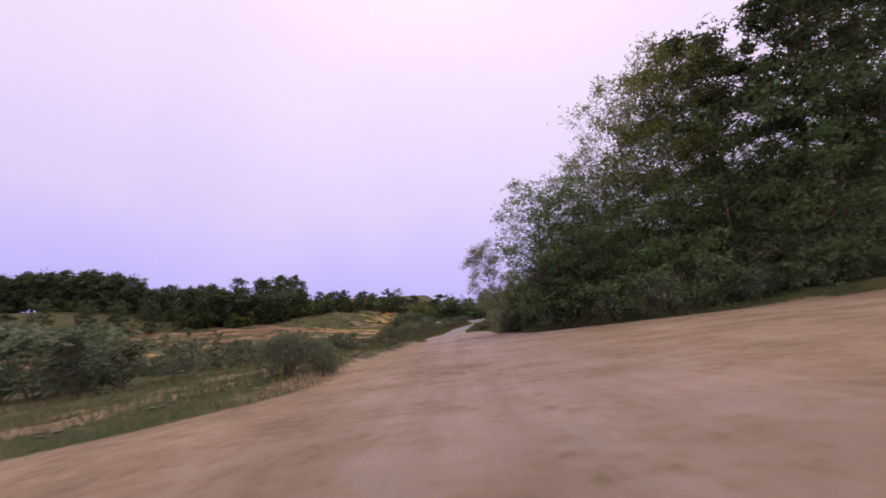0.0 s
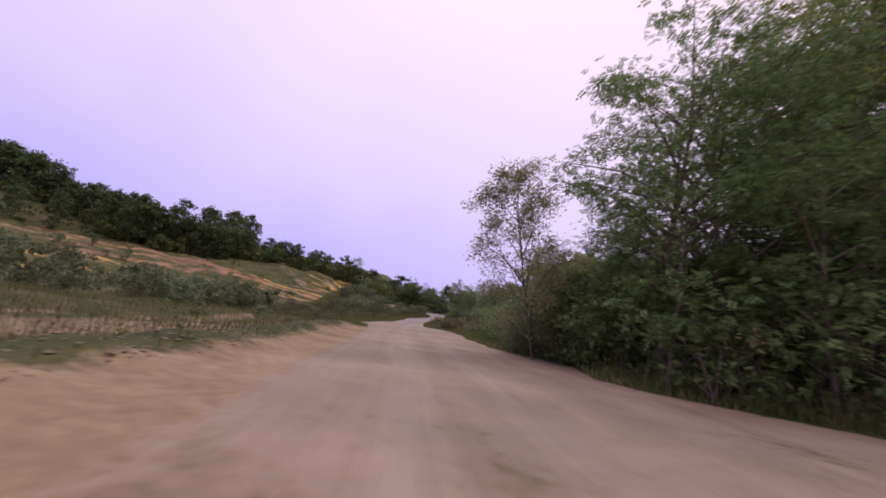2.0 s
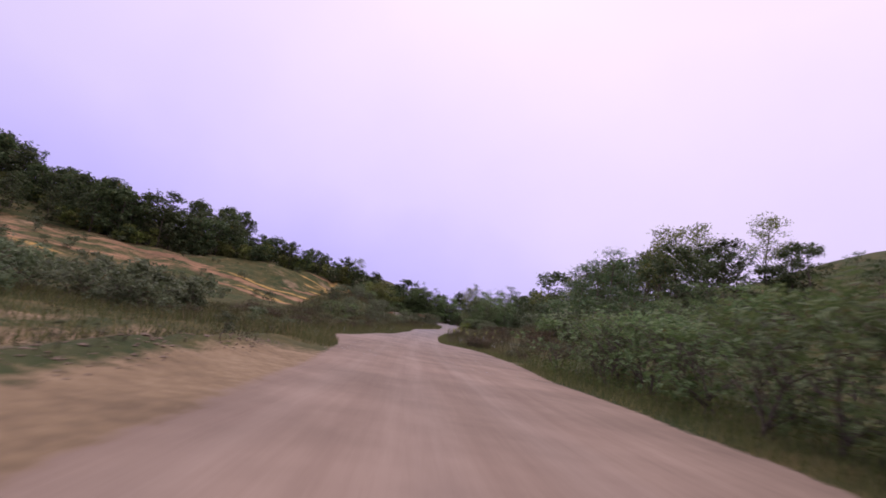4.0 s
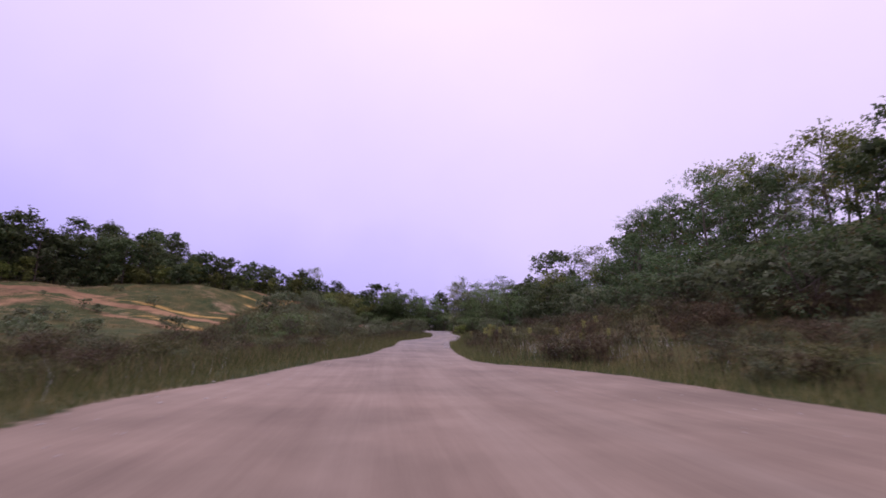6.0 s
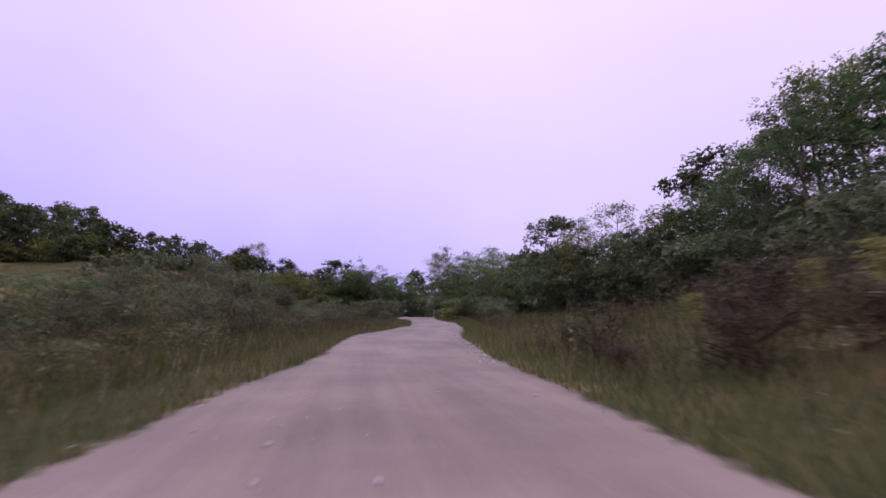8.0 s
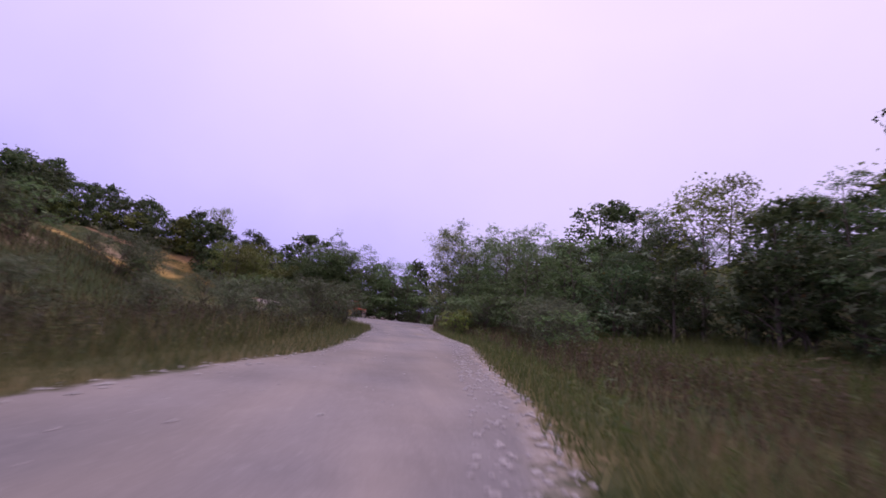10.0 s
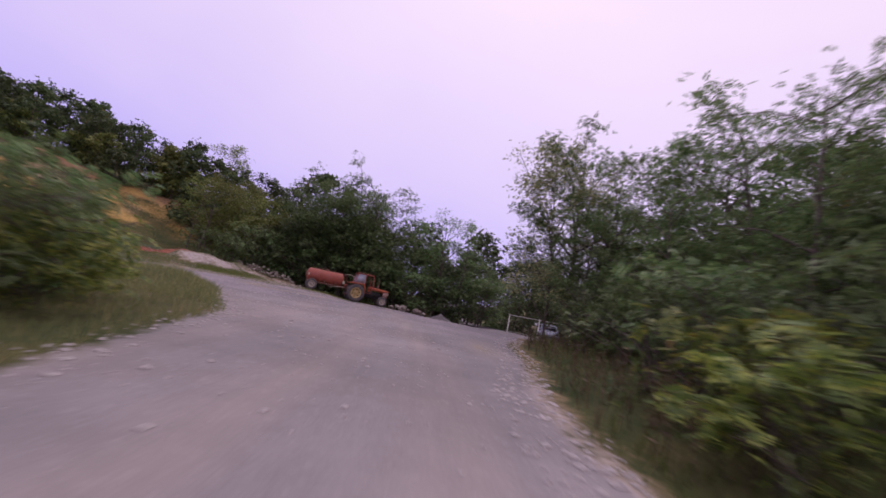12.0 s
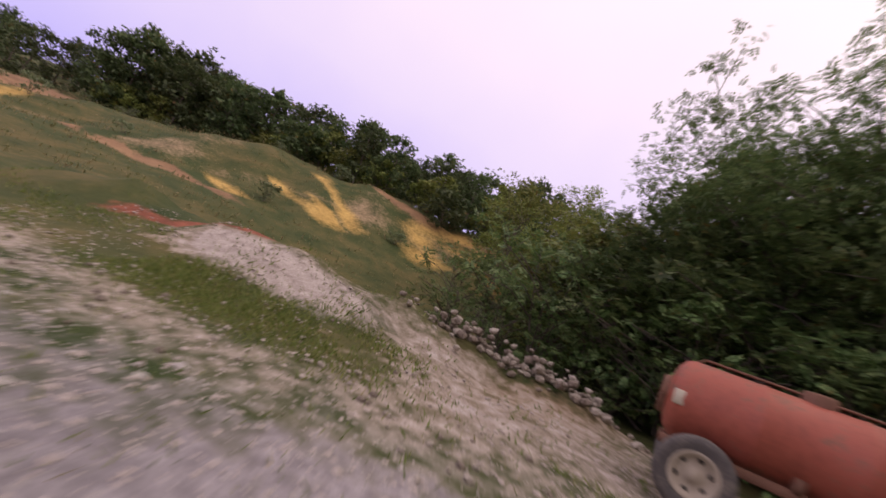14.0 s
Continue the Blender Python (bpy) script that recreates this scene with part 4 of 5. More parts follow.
for x in np.arange(-10, 15, 1.5):
    put(BUSH, x, 182.9 + rng.uniform(-0.5, 1.0) + 0.12 * abs(x - 3), 0.9, 1.5)
# weed clumps over the bank and the meadow of the middle stretch
clump_rng = np.random.default_rng(77)
for side, y0, y1, lo, hi, count, skew in ((1, 73, 106, 1.4, 18, 170, 1.2), (-1, 74, 122, 3.6, 20, 130, 1.0)):
    for k in range(count):
        y, f = clump_rng.uniform(y0, y1), clump_rng.random()
        x = edge(y, side, lo + (hi - lo) * f ** skew)
        brown = math.sin(0.45 * y + 1.2 * math.sin(0.5 * x)) + clump_rng.normal(0, 0.5) > (-0.3 if side > 0 else 0.0)
        size = clump_rng.uniform(0.45, 1.0) + 0.35 * f
        (BROWN_CLUMP if brown else GREEN_CLUMP).plant(x, y, size, int(clump_rng.integers(9)), clump_rng.uniform(0, 360), clump_rng.uniform(0.7, 1.05))
# shrubs on the left
for x, y, s in ((4.3, 146.8, 0.98), (3.0, 145.9, 1.0), (2.8, 148.4, 0.95), (4.9, 144.9, 0.6), (0.8, 146.8, 0.9), (-0.5, 149, 0.8), (0.2, 141, 0.6), (2.4, 152.0, 0.7), (-3, 151, 0.8), (-6, 156, 0.9), (3.2, 137.5, 0.5), (-4, 142, 0.7), (-8, 147, 0.9)):
    SHRUB.plant(x, y, s, int(rng.integers(9)), rng.uniform(0, 360))
for x, y, s in ((3.9, 151.6, 0.6), (3.0, 152.8, 0.75), (1.6, 153.4, 0.9)):
    BUSH.plant(x, y, s, int(rng.integers(9)), rng.uniform(0, 360))
for x, y, s in ((4.0, 152.5, 0.6), (2.7, 154.4, 0.75), (1.2, 155.4, 0.85)):
    YELLOW.plant(x, y, s, int(rng.integers(9)), rng.uniform(0, 360))
for k in range(70):
    y = rng.uniform(100, 185)
    x = edge(y, -1, 6 + rng.gamma(2.0, 8.0))
    if x > (-10 if y < 112 else -17) and y < 156:
        put(any_of((0.6, SHRUB), (0.4, BUSH)) if x > -14 else any_of((0.7, FAR_SHRUB), (0.3, FAR_BUSH)), x, y, 0.45, 1.0)
for x, y, s in ((-6.5, 116, 0.9), (-8.5, 119, 1.1), (-5.0, 120, 0.8), (-10.5, 114, 0.9), (-7.5, 124, 1.1), (-3.5, 125, 0.7), (-12, 121, 1.1), (-2.0, 131, 0.7)):
    SHRUB.plant(x, y, s, int(rng.integers(9)), rng.uniform(0, 360))
# soft scrub over the open field and the foot of the hill
for k in range(80):
    y = rng.uniform(62, 86)
    x = -16 - 60 * rng.random() - 0.12 * (y - 60)
    put(FAR_SHRUB, x, y, 0.45, 1.25)
for k in range(70):
    y = rng.uniform(70, 150)
    put(FAR_SHRUB, -24 - 62 * rng.random() - 0.1 * (y - 70), y, 0.5, 1.25)
for k in range(60):
    x, y = rng.uniform(-95, -22), rng.uniform(150, 215)
    u = -0.8 * (x + 22) + 0.6 * (y - 165)
    if u > 14 and max(c for c in (float(c) for c in earth_of(np.array(x), np.array(y)))) < 0.4:
        put(FAR_SHRUB, x, y, 0.25, 0.7)
for x, y, s in ((-27, 31, 1.7), (-31, 34, 2.1), (-35, 36, 2.2), (-39, 34, 2.1), (-33, 30, 1.7), (-42, 40, 2.2), (-37, 44, 2.0), (-46, 38, 2.3), (-30, 39, 1.6), (-34, 40, 2.0), (-29, 35, 1.8), (-41, 37, 2.1), (-26, 34, 1.2), (-31, 60, 1.5), (-37, 60, 1.6), (-24, 37, 1.0), (-22.5, 44, 1.0), (-31, 52, 1.2), (-26, 56, 1.1), (-20, 60, 0.9), (-50, 60, 1.6), (-45, 70, 1.4), (-60, 80, 1.6), (-4.6, 14.8, 0.34), (-5.2, 15.6, 0.42), (-5.6, 14.6, 0.46), (-5.9, 15.6, 0.5), (-4.3, 15.6, 0.3), (-5.0, 16.4, 0.36), (-5.9, 13.8, 0.4), (-10.3, 27.0, 0.4), (-8, 26, 0.3), (-10.7, 53, 0.45), (-13, 48, 0.4), (-11.6, 75, 0.5), (-9, 64, 0.35), (-15, 70, 0.5)):
    put(SHRUB if x > -6 else FAR_SHRUB, x, y, s * 0.9, s * 1.1)
# wood on the hill and along the far side of the clearing
FRONT = [(-330, 250), (-240, 215), (-185, 203), (-150, 198), (-118, 191), (-95, 173), (-80, 187), (-66, 194.5), (-50, 198.5), (-40, 202), (-32, 206.5), (-23, 207.5), (-15, 204)]
TALL = [1.5, 1.45, 1.4, 1.12, 1.1, 1.15, 0.95, 0.7, 0.62, 0.64, 0.62, 0.7]
for (ax, ay), (bx, by), big in zip(FRONT, FRONT[1:], TALL):
    span = math.hypot(bx - ax, by - ay)
    nx, ny = -(by - ay) / span, (bx - ax) / span
    if ax > -190:
        for k in range(int(span / 1.9)):
            f, d = rng.random(), rng.uniform(-6.5, 1.0)
            put(EDGE_OAK, ax + (bx - ax) * f + nx * d, ay + (by - ay) * f + ny * d, 0.55, 1.15)
    for row in range(2):
        count = max(2, int(span / ((2.4 if ax > -100 else 3.4) if row == 0 else 4.6)))
        for k in range(count):
            f, d = (k + rng.uniform(0, 1)) / count, row * 7 + rng.uniform(-2.5, 3)
            put(RIDGE, ax + (bx - ax) * f + nx * d, ay + (by - ay) * f + ny * d, 0.72 * big, 1.12 * big)
for x, y, h in ((-104, 166, 14), (-112, 161, 14), (-122, 158, 15), (-133, 156, 14), (-145, 152, 15), (-107, 178, 15), (-118, 170, 15), (-130, 168, 15), (-158, 150, 15), (-172, 148, 15), (-140, 165, 15)):
    put(RIDGE, x, y, h / 18.5, h / 16.5)
for k in range(26):
    put(RIDGE, rng.uniform(-10, 62), rng.uniform(202, 235), 0.7, 0.95)
for x, y, h in ((-54, 223, 10), (-60, 214, 9), (-34, 239, 11), (-45, 228, 10), (-70, 212, 9), (-84, 205, 9), (-92, 200, 10), (-100, 212, 10), (-66, 222, 10), (-76, 222, 9)):
    put(RIDGE, x, y, h / 14, h / 12.5)
for k in range(12):
    put(RIDGE, rng.uniform(-130, -90), rng.uniform(235, 300), 1.1, 1.45)


# ---- building blocks for made things ----
def solid(name, shape, material, parent, label="", shade=True):
    return part(name, mesh_of(name, [tuple(v) for v in shape[0]], shape[1], material, shade), parent, label)


def block(lo, hi, bevel=0.015):
    """A box with chamfered edges, from corner lo to corner hi."""
    bm = bmesh.new()
    bmesh.ops.create_cube(bm, size=1, matrix=Matrix.Translation([(a + b) / 2 for a, b in zip(lo, hi)]) @ Matrix.Diagonal([b - a for a, b in zip(lo, hi)] + [1]))
    bmesh.ops.bevel(bm, geom=list(bm.edges), offset=min(bevel, 0.45 * min(b - a for a, b in zip(lo, hi))), segments=1, affect="EDGES")
    return taken(bm)


def taken(bm):
    bm.verts.index_update()
    out = [tuple(v.co) for v in bm.verts], [tuple(v.index for v in f.verts) for f in bm.faces]
    bm.free()
    return out


def prism(outline, y0, y1, bevel=0.02):
    """An outline in x and z, made thick from y0 to y1, with chamfered edges."""
    bm = bmesh.new()
    ring = [bm.verts.new((x, y0, z)) for x, z in outline]
    face = bm.faces.new(ring)
    got = bmesh.ops.extrude_face_region(bm, geom=[face])
    bmesh.ops.translate(bm, verts=[v for v in got["geom"] if isinstance(v, bmesh.types.BMVert)], vec=(0, y1 - y0, 0))
    bmesh.ops.recalc_face_normals(bm, faces=bm.faces)
    if bevel:
        bmesh.ops.bevel(bm, geom=list(bm.edges), offset=bevel, segments=2, affect="EDGES")
    return taken(bm)


def lathe(profile, at, axis="y", sides=28):
    """A profile of (radius, along) turned round an axis through at."""
    verts, faces, n = [], [], len(profile)
    for s in range(sides):
        t = 2 * math.pi * s / sides
        for r, a in profile:
            p = {"y": (r * math.cos(t), a, r * math.sin(t)), "x": (a, r * math.cos(t), r * math.sin(t)), "z": (r * math.cos(t), r * math.sin(t), a)}[axis]
            verts.append(tuple(c + o for c, o in zip(p, at)))
    for s in range(sides):
        for k in range(n - 1):
            a, b = s * n + k, ((s + 1) % sides) * n + k
            faces.append((a, a + 1, b + 1, b))
    return verts, faces


def rod(points, r, sides=8):
    v, f = tube(points, [r] * len(points), sides)
    n = len(v)
    return v, f + [tuple(range(sides)), tuple(range(n - sides, n))]


RED = plain_material("faded_red_paint", (0.38, 0.095, 0.06), 0.6, 0, 0.35, 1.6, 0.0, (0.20, 0.10, 0.065), 0.585)
ORANGE = plain_material("orange_red_paint", (0.47, 0.12, 0.05), 0.45, 0, 0.22, 4, 0.0, (0.25, 0.12, 0.07), 0.68)
RUST = plain_material("rusty_steel", (0.20, 0.10, 0.065), 0.8, 0.2, 0.35, 8, 0.003)
DARK = plain_material("oily_iron", (0.03, 0.028, 0.026), 0.6, 0.4, 0.35, 8)
RUBBER = plain_material("dusty_rubber", (0.10, 0.09, 0.085), 0.9, 0, 0.3, 5, 0.004, (0.18, 0.155, 0.13), 0.56)
OCHRE_RIM = plain_material("ochre_rim_paint", (0.46, 0.33, 0.13), 0.6, 0, 0.25, 7, 0.0, (0.28, 0.2, 0.12), 0.62)
GREY_RIM = plain_material("dusty_rim", (0.42, 0.36, 0.28), 0.7, 0, 0.25, 8, 0.0, (0.25, 0.19, 0.13), 0.62)
CLOUDED = plain_material("clouded_window", (0.36, 0.38, 0.42), 0.25, 0, 0.12, 2)
GALV = plain_material("weathered_pipe", (0.40, 0.38, 0.33), 0.55, 0.3, 0.25, 6, 0.0, (0.25, 0.17, 0.1), 0.66)
PALE_PIPE = plain_material("pale_painted_pipe", (0.62, 0.60, 0.55), 0.55, 0.1, 0.2, 6, 0.0, (0.33, 0.24, 0.16), 0.66)
CREAM = plain_material("cream_plastic", (0.55, 0.50, 0.38), 0.6, 0, 0.15, 5)
PALE_STONE = plain_material("pale_stone", (0.40, 0.35, 0.29), 0.9, 0, 0.4, 2, 0.02)
GREY_STONE = plain_material("grey_stone", (0.24, 0.195, 0.155), 0.9, 0, 0.4, 2, 0.015)
CAR_PAINT = plain_material("silver_blue_car_paint", (0.50, 0.54, 0.68), 0.25, 0.3, 0.05, 2)
GLASS_DARK = plain_material("dark_window_glass", (0.03, 0.035, 0.045), 0.08, 0, 0.1, 2)
YELLOW_BLOOM = leaf_material("goldenrod_bloom", (0.25, 0.26, 0.07), (0.36, 0.36, 0.11), (0.46, 0.45, 0.16))
WHITE_BLOOM = leaf_material("white_bloom", (0.5, 0.5, 0.46), (0.65, 0.65, 0.6), (0.75, 0.74, 0.7))


def make_wheel(name, parent, x, y, z, r, w, rim_mat, lugs, out, dished=0.06):
    """A wheel on the y axis: tyre with tread lugs, and rim with holes and hub. out: the side (+1, -1) that is seen."""
    hub = new(name)
    hub.parent = parent
    hub.location = (x, y, z)
    h, ri = w / 2, r * 0.58
    prof = [(ri, -h * 0.8), (r * 0.78, -h), (r * 0.93, -h * 0.92), (r * 0.965, -h * 0.6), (r * 0.975, 0), (r * 0.965, h * 0.6), (r * 0.93, h * 0.92), (r * 0.78, h), (ri, h * 0.8)]
    pieces = [lathe(prof, (0, 0, 0), "y", 36)]
    solid("tyre", joined(pieces), RUBBER, hub)
    if lugs:
        dt = 0.55 * 2 * math.pi / lugs
        for side in (-1, 1):
            ring = []
            for rad in (r * 0.93, r):
                for a, b in ((0.0, 0.0), (0.48 * dt, 0.0), (1.3 * dt, side * h * 0.98), (dt, side * h * 0.98)):
                    ring.append((rad * math.cos(a), b, rad * math.sin(a)))
            me = mesh_of("tread_lug", ring, [(4, 5, 6, 7), (0, 1, 5, 4), (1, 2, 6, 5), (2, 3, 7, 6), (3, 0, 4, 7)], RUBBER)
            for k in range(lugs):
                part("tread_lug", me, hub).matrix_basis = pose(0, 0, 0, 0, 360 * (k + 0.25 * side) / lugs, 0)
    f = out * h
    bowl = [(0.0, f * (1 - dished * 9)), (r * 0.16, f * (1 - dished * 9)), (r * 0.2, f * 0.25), (r * 0.44, f * 0.2), (r * 0.5, f * 0.75), (ri, f * 0.86), (ri + 0.015, f * 0.8), (ri, f * 0.3), (ri * 0.9, -f * 0.5)]
    rim = solid("rim", lathe(bowl, (0, 0, 0), "y", 32), rim_mat, hub)
    for k in range(6):
        t = math.pi * k / 3 + 0.3
        c = (r * 0.41 * math.cos(t), f * 0.27, r * 0.41 * math.sin(t))
        solid("rim_hole", lathe([(0.0, 0.0), (r * 0.075, 0.0), (r * 0.075, -f * 0.1)], c, "y", 10), DARK, rim)
    return hub


def make_tractor(x, y, turn):
    t = new("tractor")
    tagged(t, "old red farm tractor with open cab and ochre wheels, parked", "tractor")
    t.matrix_basis = pose(x, y, ground(x, y) - 0.02, 0, 0, turn)
    for side in (-1, 1):
        make_wheel("rear_wheel", t, 0, side * 0.66, 0.65, 0.65, 0.34, OCHRE_RIM, 18, side)
        make_wheel("front_wheel", t, 2.02, side * 0.60, 0.36, 0.36, 0.20, GREY_RIM, 0, side, 0.04)
        solid("fender", joined([prism([(-0.62, 1.28), (-0.5, 1.36), (0.5, 1.40), (0.62, 1.05), (0.68, 0.72), (0.62, 0.72), (0.55, 1.03), (0.44, 1.33), (-0.5, 1.30)], side * 0.42 if side > 0 else -0.84, side * 0.84 if side > 0 else -0.42, 0.008)]), ORANGE, t)
    solid("gearbox", joined([block((-0.35, -0.22, 0.42), (0.75, 0.22, 0.86), 0.05), lathe([(0.0, -0.55), (0.13, -0.55), (0.13, 0.55), (0.0, 0.55)], (0, 0, 0.65), "y", 14)]), DARK, t)
    solid("engine", joined([block((0.75, -0.2, 0.48), (1.95, 0.2, 0.95), 0.04), block((1.0, -0.27, 0.62), (1.45, 0.27, 0.82), 0.03), lathe([(0.0, -0.06), (0.06, -0.06), (0.06, 0.06), (0.0, 0.06)], (1.5, -0.26, 0.72), "x", 12)]), DARK, t)
    solid("front_axle", joined([rod([(2.02, -0.55, 0.40), (2.02, 0.55, 0.40)], 0.05), block((1.9, -0.12, 0.36), (2.14, 0.12, 0.62), 0.02)]), DARK, t)
    hood = solid("hood", prism([(0.95, 1.05), (0.95, 1.28), (1.3, 1.285), (2.2, 1.235), (2.5, 1.205), (2.53, 1.15), (2.16, 1.05)], -0.27, 0.27, 0.03), ORANGE, t)
    solid("grille_housing", prism([(2.06, 0.62), (2.1, 1.06), (2.2, 1.09), (2.48, 1.14), (2.42, 0.64)], -0.245, 0.245, 0.03), plain_material("dusty_pink_paint", (0.40, 0.24, 0.19), 0.7, 0, 0.2, 4), t)
    for side in (-1, 1):
        solid("headlight", lathe([(0.0, 0.05), (0.055, 0.045), (0.07, 0.0), (0.05, -0.05), (0.0, -0.06)], (2.46, side * 0.15, 0.95), "x", 14), CREAM, hood)
    solid("exhaust", joined([rod([(1.62, -0.2, 1.2), (1.62, -0.22, 1.62), (1.66, -0.22, 1.9)], 0.025), rod([(1.62, -0.2, 1.25), (1.62, -0.215, 1.52)], 0.05)]), RUST, t)
    # cab
    cab = new("cab")
    cab.parent = t
    for side in (-1, 1):
        y1 = side * 0.60
        for foot, head in (((-0.22, y1, 1.38), (-0.04, y1, 2.1)), ((0.52, y1, 1.36), (0.56, y1, 2.1)), ((1.2, y1, 1.3), (1.1, y1, 2.08))):
            solid("post", rod([foot, head], 0.028), RED, cab)
        solid("door_frame", joined([rod([(0.53, y1, 1.36), (0.56, y1, 1.0), (0.74, y1, 0.78), (1.04, y1, 0.78), (1.2, y1, 1.3)], 0.026)]), RED, cab)
        solid("side_window", prism([(-0.2, 1.42), (-0.03, 2.05), (0.53, 2.05), (0.5, 1.40)], y1 - 0.008, y1 + 0.008, 0), CLOUDED, cab)
        solid("step", joined([rod([(0.66, side * 0.5, 0.78), (0.58, side * 0.62, 0.5)], 0.02), block((0.5, min(side * 0.5, side * 0.7), 0.47), (0.7, max(side * 0.5, side * 0.7), 0.5), 0.006)]), RUST, t)
    solid("roof", prism([(-0.12, 2.08), (-0.08, 2.14), (1.12, 2.13), (1.2, 2.07)], -0.66, 0.66, 0.02), RED, cab)
    solid("windscreen_frame", joined([rod([(1.2, -0.6, 1.3), (1.2, 0.6, 1.3)], 0.025), rod([(1.1, -0.6, 2.08), (1.1, 0.6, 2.08)], 0.025), rod([(-0.22, -0.6, 1.38), (-0.22, 0.6, 1.38)], 0.025)]), RED, cab)
    solid("seat", joined([block((0.0, -0.24, 0.95), (0.42, 0.24, 1.07), 0.04), block((-0.06, -0.24, 1.05), (0.05, 0.24, 1.42), 0.04)]), DARK, t)
    wheel = [(0.78 + 0.09 * math.cos(a), 0.2 * math.sin(a), 1.36 + 0.16 * math.cos(a)) for a in [2 * math.pi * k / 18 for k in range(19)]]
    solid("steering_wheel", joined([rod(wheel, 0.016, 6), rod([(0.78, 0, 1.36), (1.0, 0, 1.1)], 0.018)]), DARK, t)
    solid("dashboard", block((0.92, -0.25, 0.9), (1.05, 0.25, 1.25), 0.03), ORANGE, t)
    solid("drawbar", joined([block((-0.75, -0.06, 0.44), (-0.2, 0.06, 0.5), 0.01), rod([(-0.3, -0.3, 0.5), (-0.75, -0.28, 0.42)], 0.022), rod([(-0.3, 0.3, 0.5), (-0.75, 0.28, 0.42)], 0.022)]), RUST, t)
    return t


def make_trailer(x, y, turn):
    t = new("tank_trailer")
    tagged(t, "faded red slurry tank trailer on two small wheels, hitched", "trailer")
    t.matrix_basis = pose(x, y, ground(x, y) - 0.01, 0, 0, turn)
    for side in (-1, 1):
        make_wheel("wheel", t, 0, side * 0.60, 0.385, 0.385, 0.22, GREY_RIM, 0, side, 0.05)
    r, z = 0.46, 1.05
    prof = [(0.0, -0.44), (0.2, -0.425), (0.35, -0.38), (0.43, -0.32), (r, -0.24), (r, 0.40), (r + 0.008, 0.41), (r + 0.008, 0.45), (r, 0.46), (r, 1.25), (r + 0.008, 1.26), (r + 0.008, 1.3), (r, 1.31), (r, 2.0), (0.43, 2.08), (0.35, 2.14), (0.2, 2.185), (0.0, 2.2)]
    tank = solid("tank", lathe(prof, (0, 0, z), "x", 40), RED, t)
    solid("rear_hatch", joined([lathe([(0.0, -0.50), (0.2, -0.495), (0.22, -0.47), (0.22, -0.42)], (0, 0, z - 0.02), "x", 20), rod([(-0.47, -0.3, z - 0.02), (-0.47, 0.3, z - 0.02)], 0.02)]), RUST, tank)
    solid("hatch_plate", block((-0.36, -0.45, z - 0.08), (-0.2, -0.41, z + 0.08), 0.01), CREAM, tank)
    solid("top_filler", lathe([(0.0, 0.1), (0.13, 0.1), (0.15, 0.08), (0.15, -0.05)], (0.9, 0, z + r), "z", 18), RUST, tank)
    solid("top_rail", rod([(-0.24, 0.14, z + 0.44), (-0.14, 0.14, z + 0.52), (1.94, 0.14, z + 0.52), (2.06, 0.14, z + 0.43)], 0.014, 6), RUST, tank)
    for side in (-1, 1):
        solid("frame_rail", block((-0.38, side * 0.3 - 0.035, 0.52), (2.75, side * 0.3 + 0.035, 0.62), 0.01), RUST, t)
    for k in range(3):
        solid("saddle", prism([(0.8 * k, 0.6), (0.8 * k, 0.76), (0.1 + 0.8 * k, 0.76), (0.1 + 0.8 * k, 0.6)], -0.36, 0.36, 0.01), RUST, t)
    solid("axle", rod([(0, -0.55, 0.385), (0, 0.55, 0.385)], 0.04), DARK, t)
    solid("drawbar", joined([rod([(2.6, -0.3, 0.56), (3.1, 0, 0.5)], 0.04), rod([(2.6, 0.3, 0.56), (3.1, 0, 0.5)], 0.04), rod([(3.0, 0, 0.5), (3.3, 0, 0.47)], 0.045)]), RUST, t)
    solid("stand_pipe", joined([rod([(2.30, -0.26, 1.52), (2.48, -0.26, 0.24)], 0.05), rod([(2.02, -0.26, 1.42), (2.30, -0.26, 1.5)], 0.035)]), RUST, t)
    solid("pump", joined([block((2.22, -0.22, 0.62), (2.48, 0.1, 0.84), 0.04), lathe([(0.0, -0.1), (0.1, -0.1), (0.1, 0.1), (0.0, 0.1)], (2.34, -0.24, 0.74), "y", 16)]), RED, t)
    solid("valve_box", block((2.10, -0.42, 0.80), (2.24, -0.24, 1.0), 0.02), CREAM, t)
    hose = [(2.1, -0.26, 1.45), (2.4, -0.3, 1.56), (2.9, -0.34, 1.5), (3.35, -0.4, 1.36), (3.7, -0.4, 1.42)]
    solid("hose", rod(hose, 0.012, 6), CREAM, t)
    solid("side_hose", rod([(1.0, -0.36, 0.62), (1.1, -0.42, 0.48), (1.35, -0.42, 0.42), (1.7, -0.4, 0.52), (2.2, -0.36, 0.58)], 0.014, 6), CREAM, t)
    return t


HEADING = 17.4
make_tractor(4.0, 178.72, HEADING)
make_trailer(1.02, 177.79, HEADING)


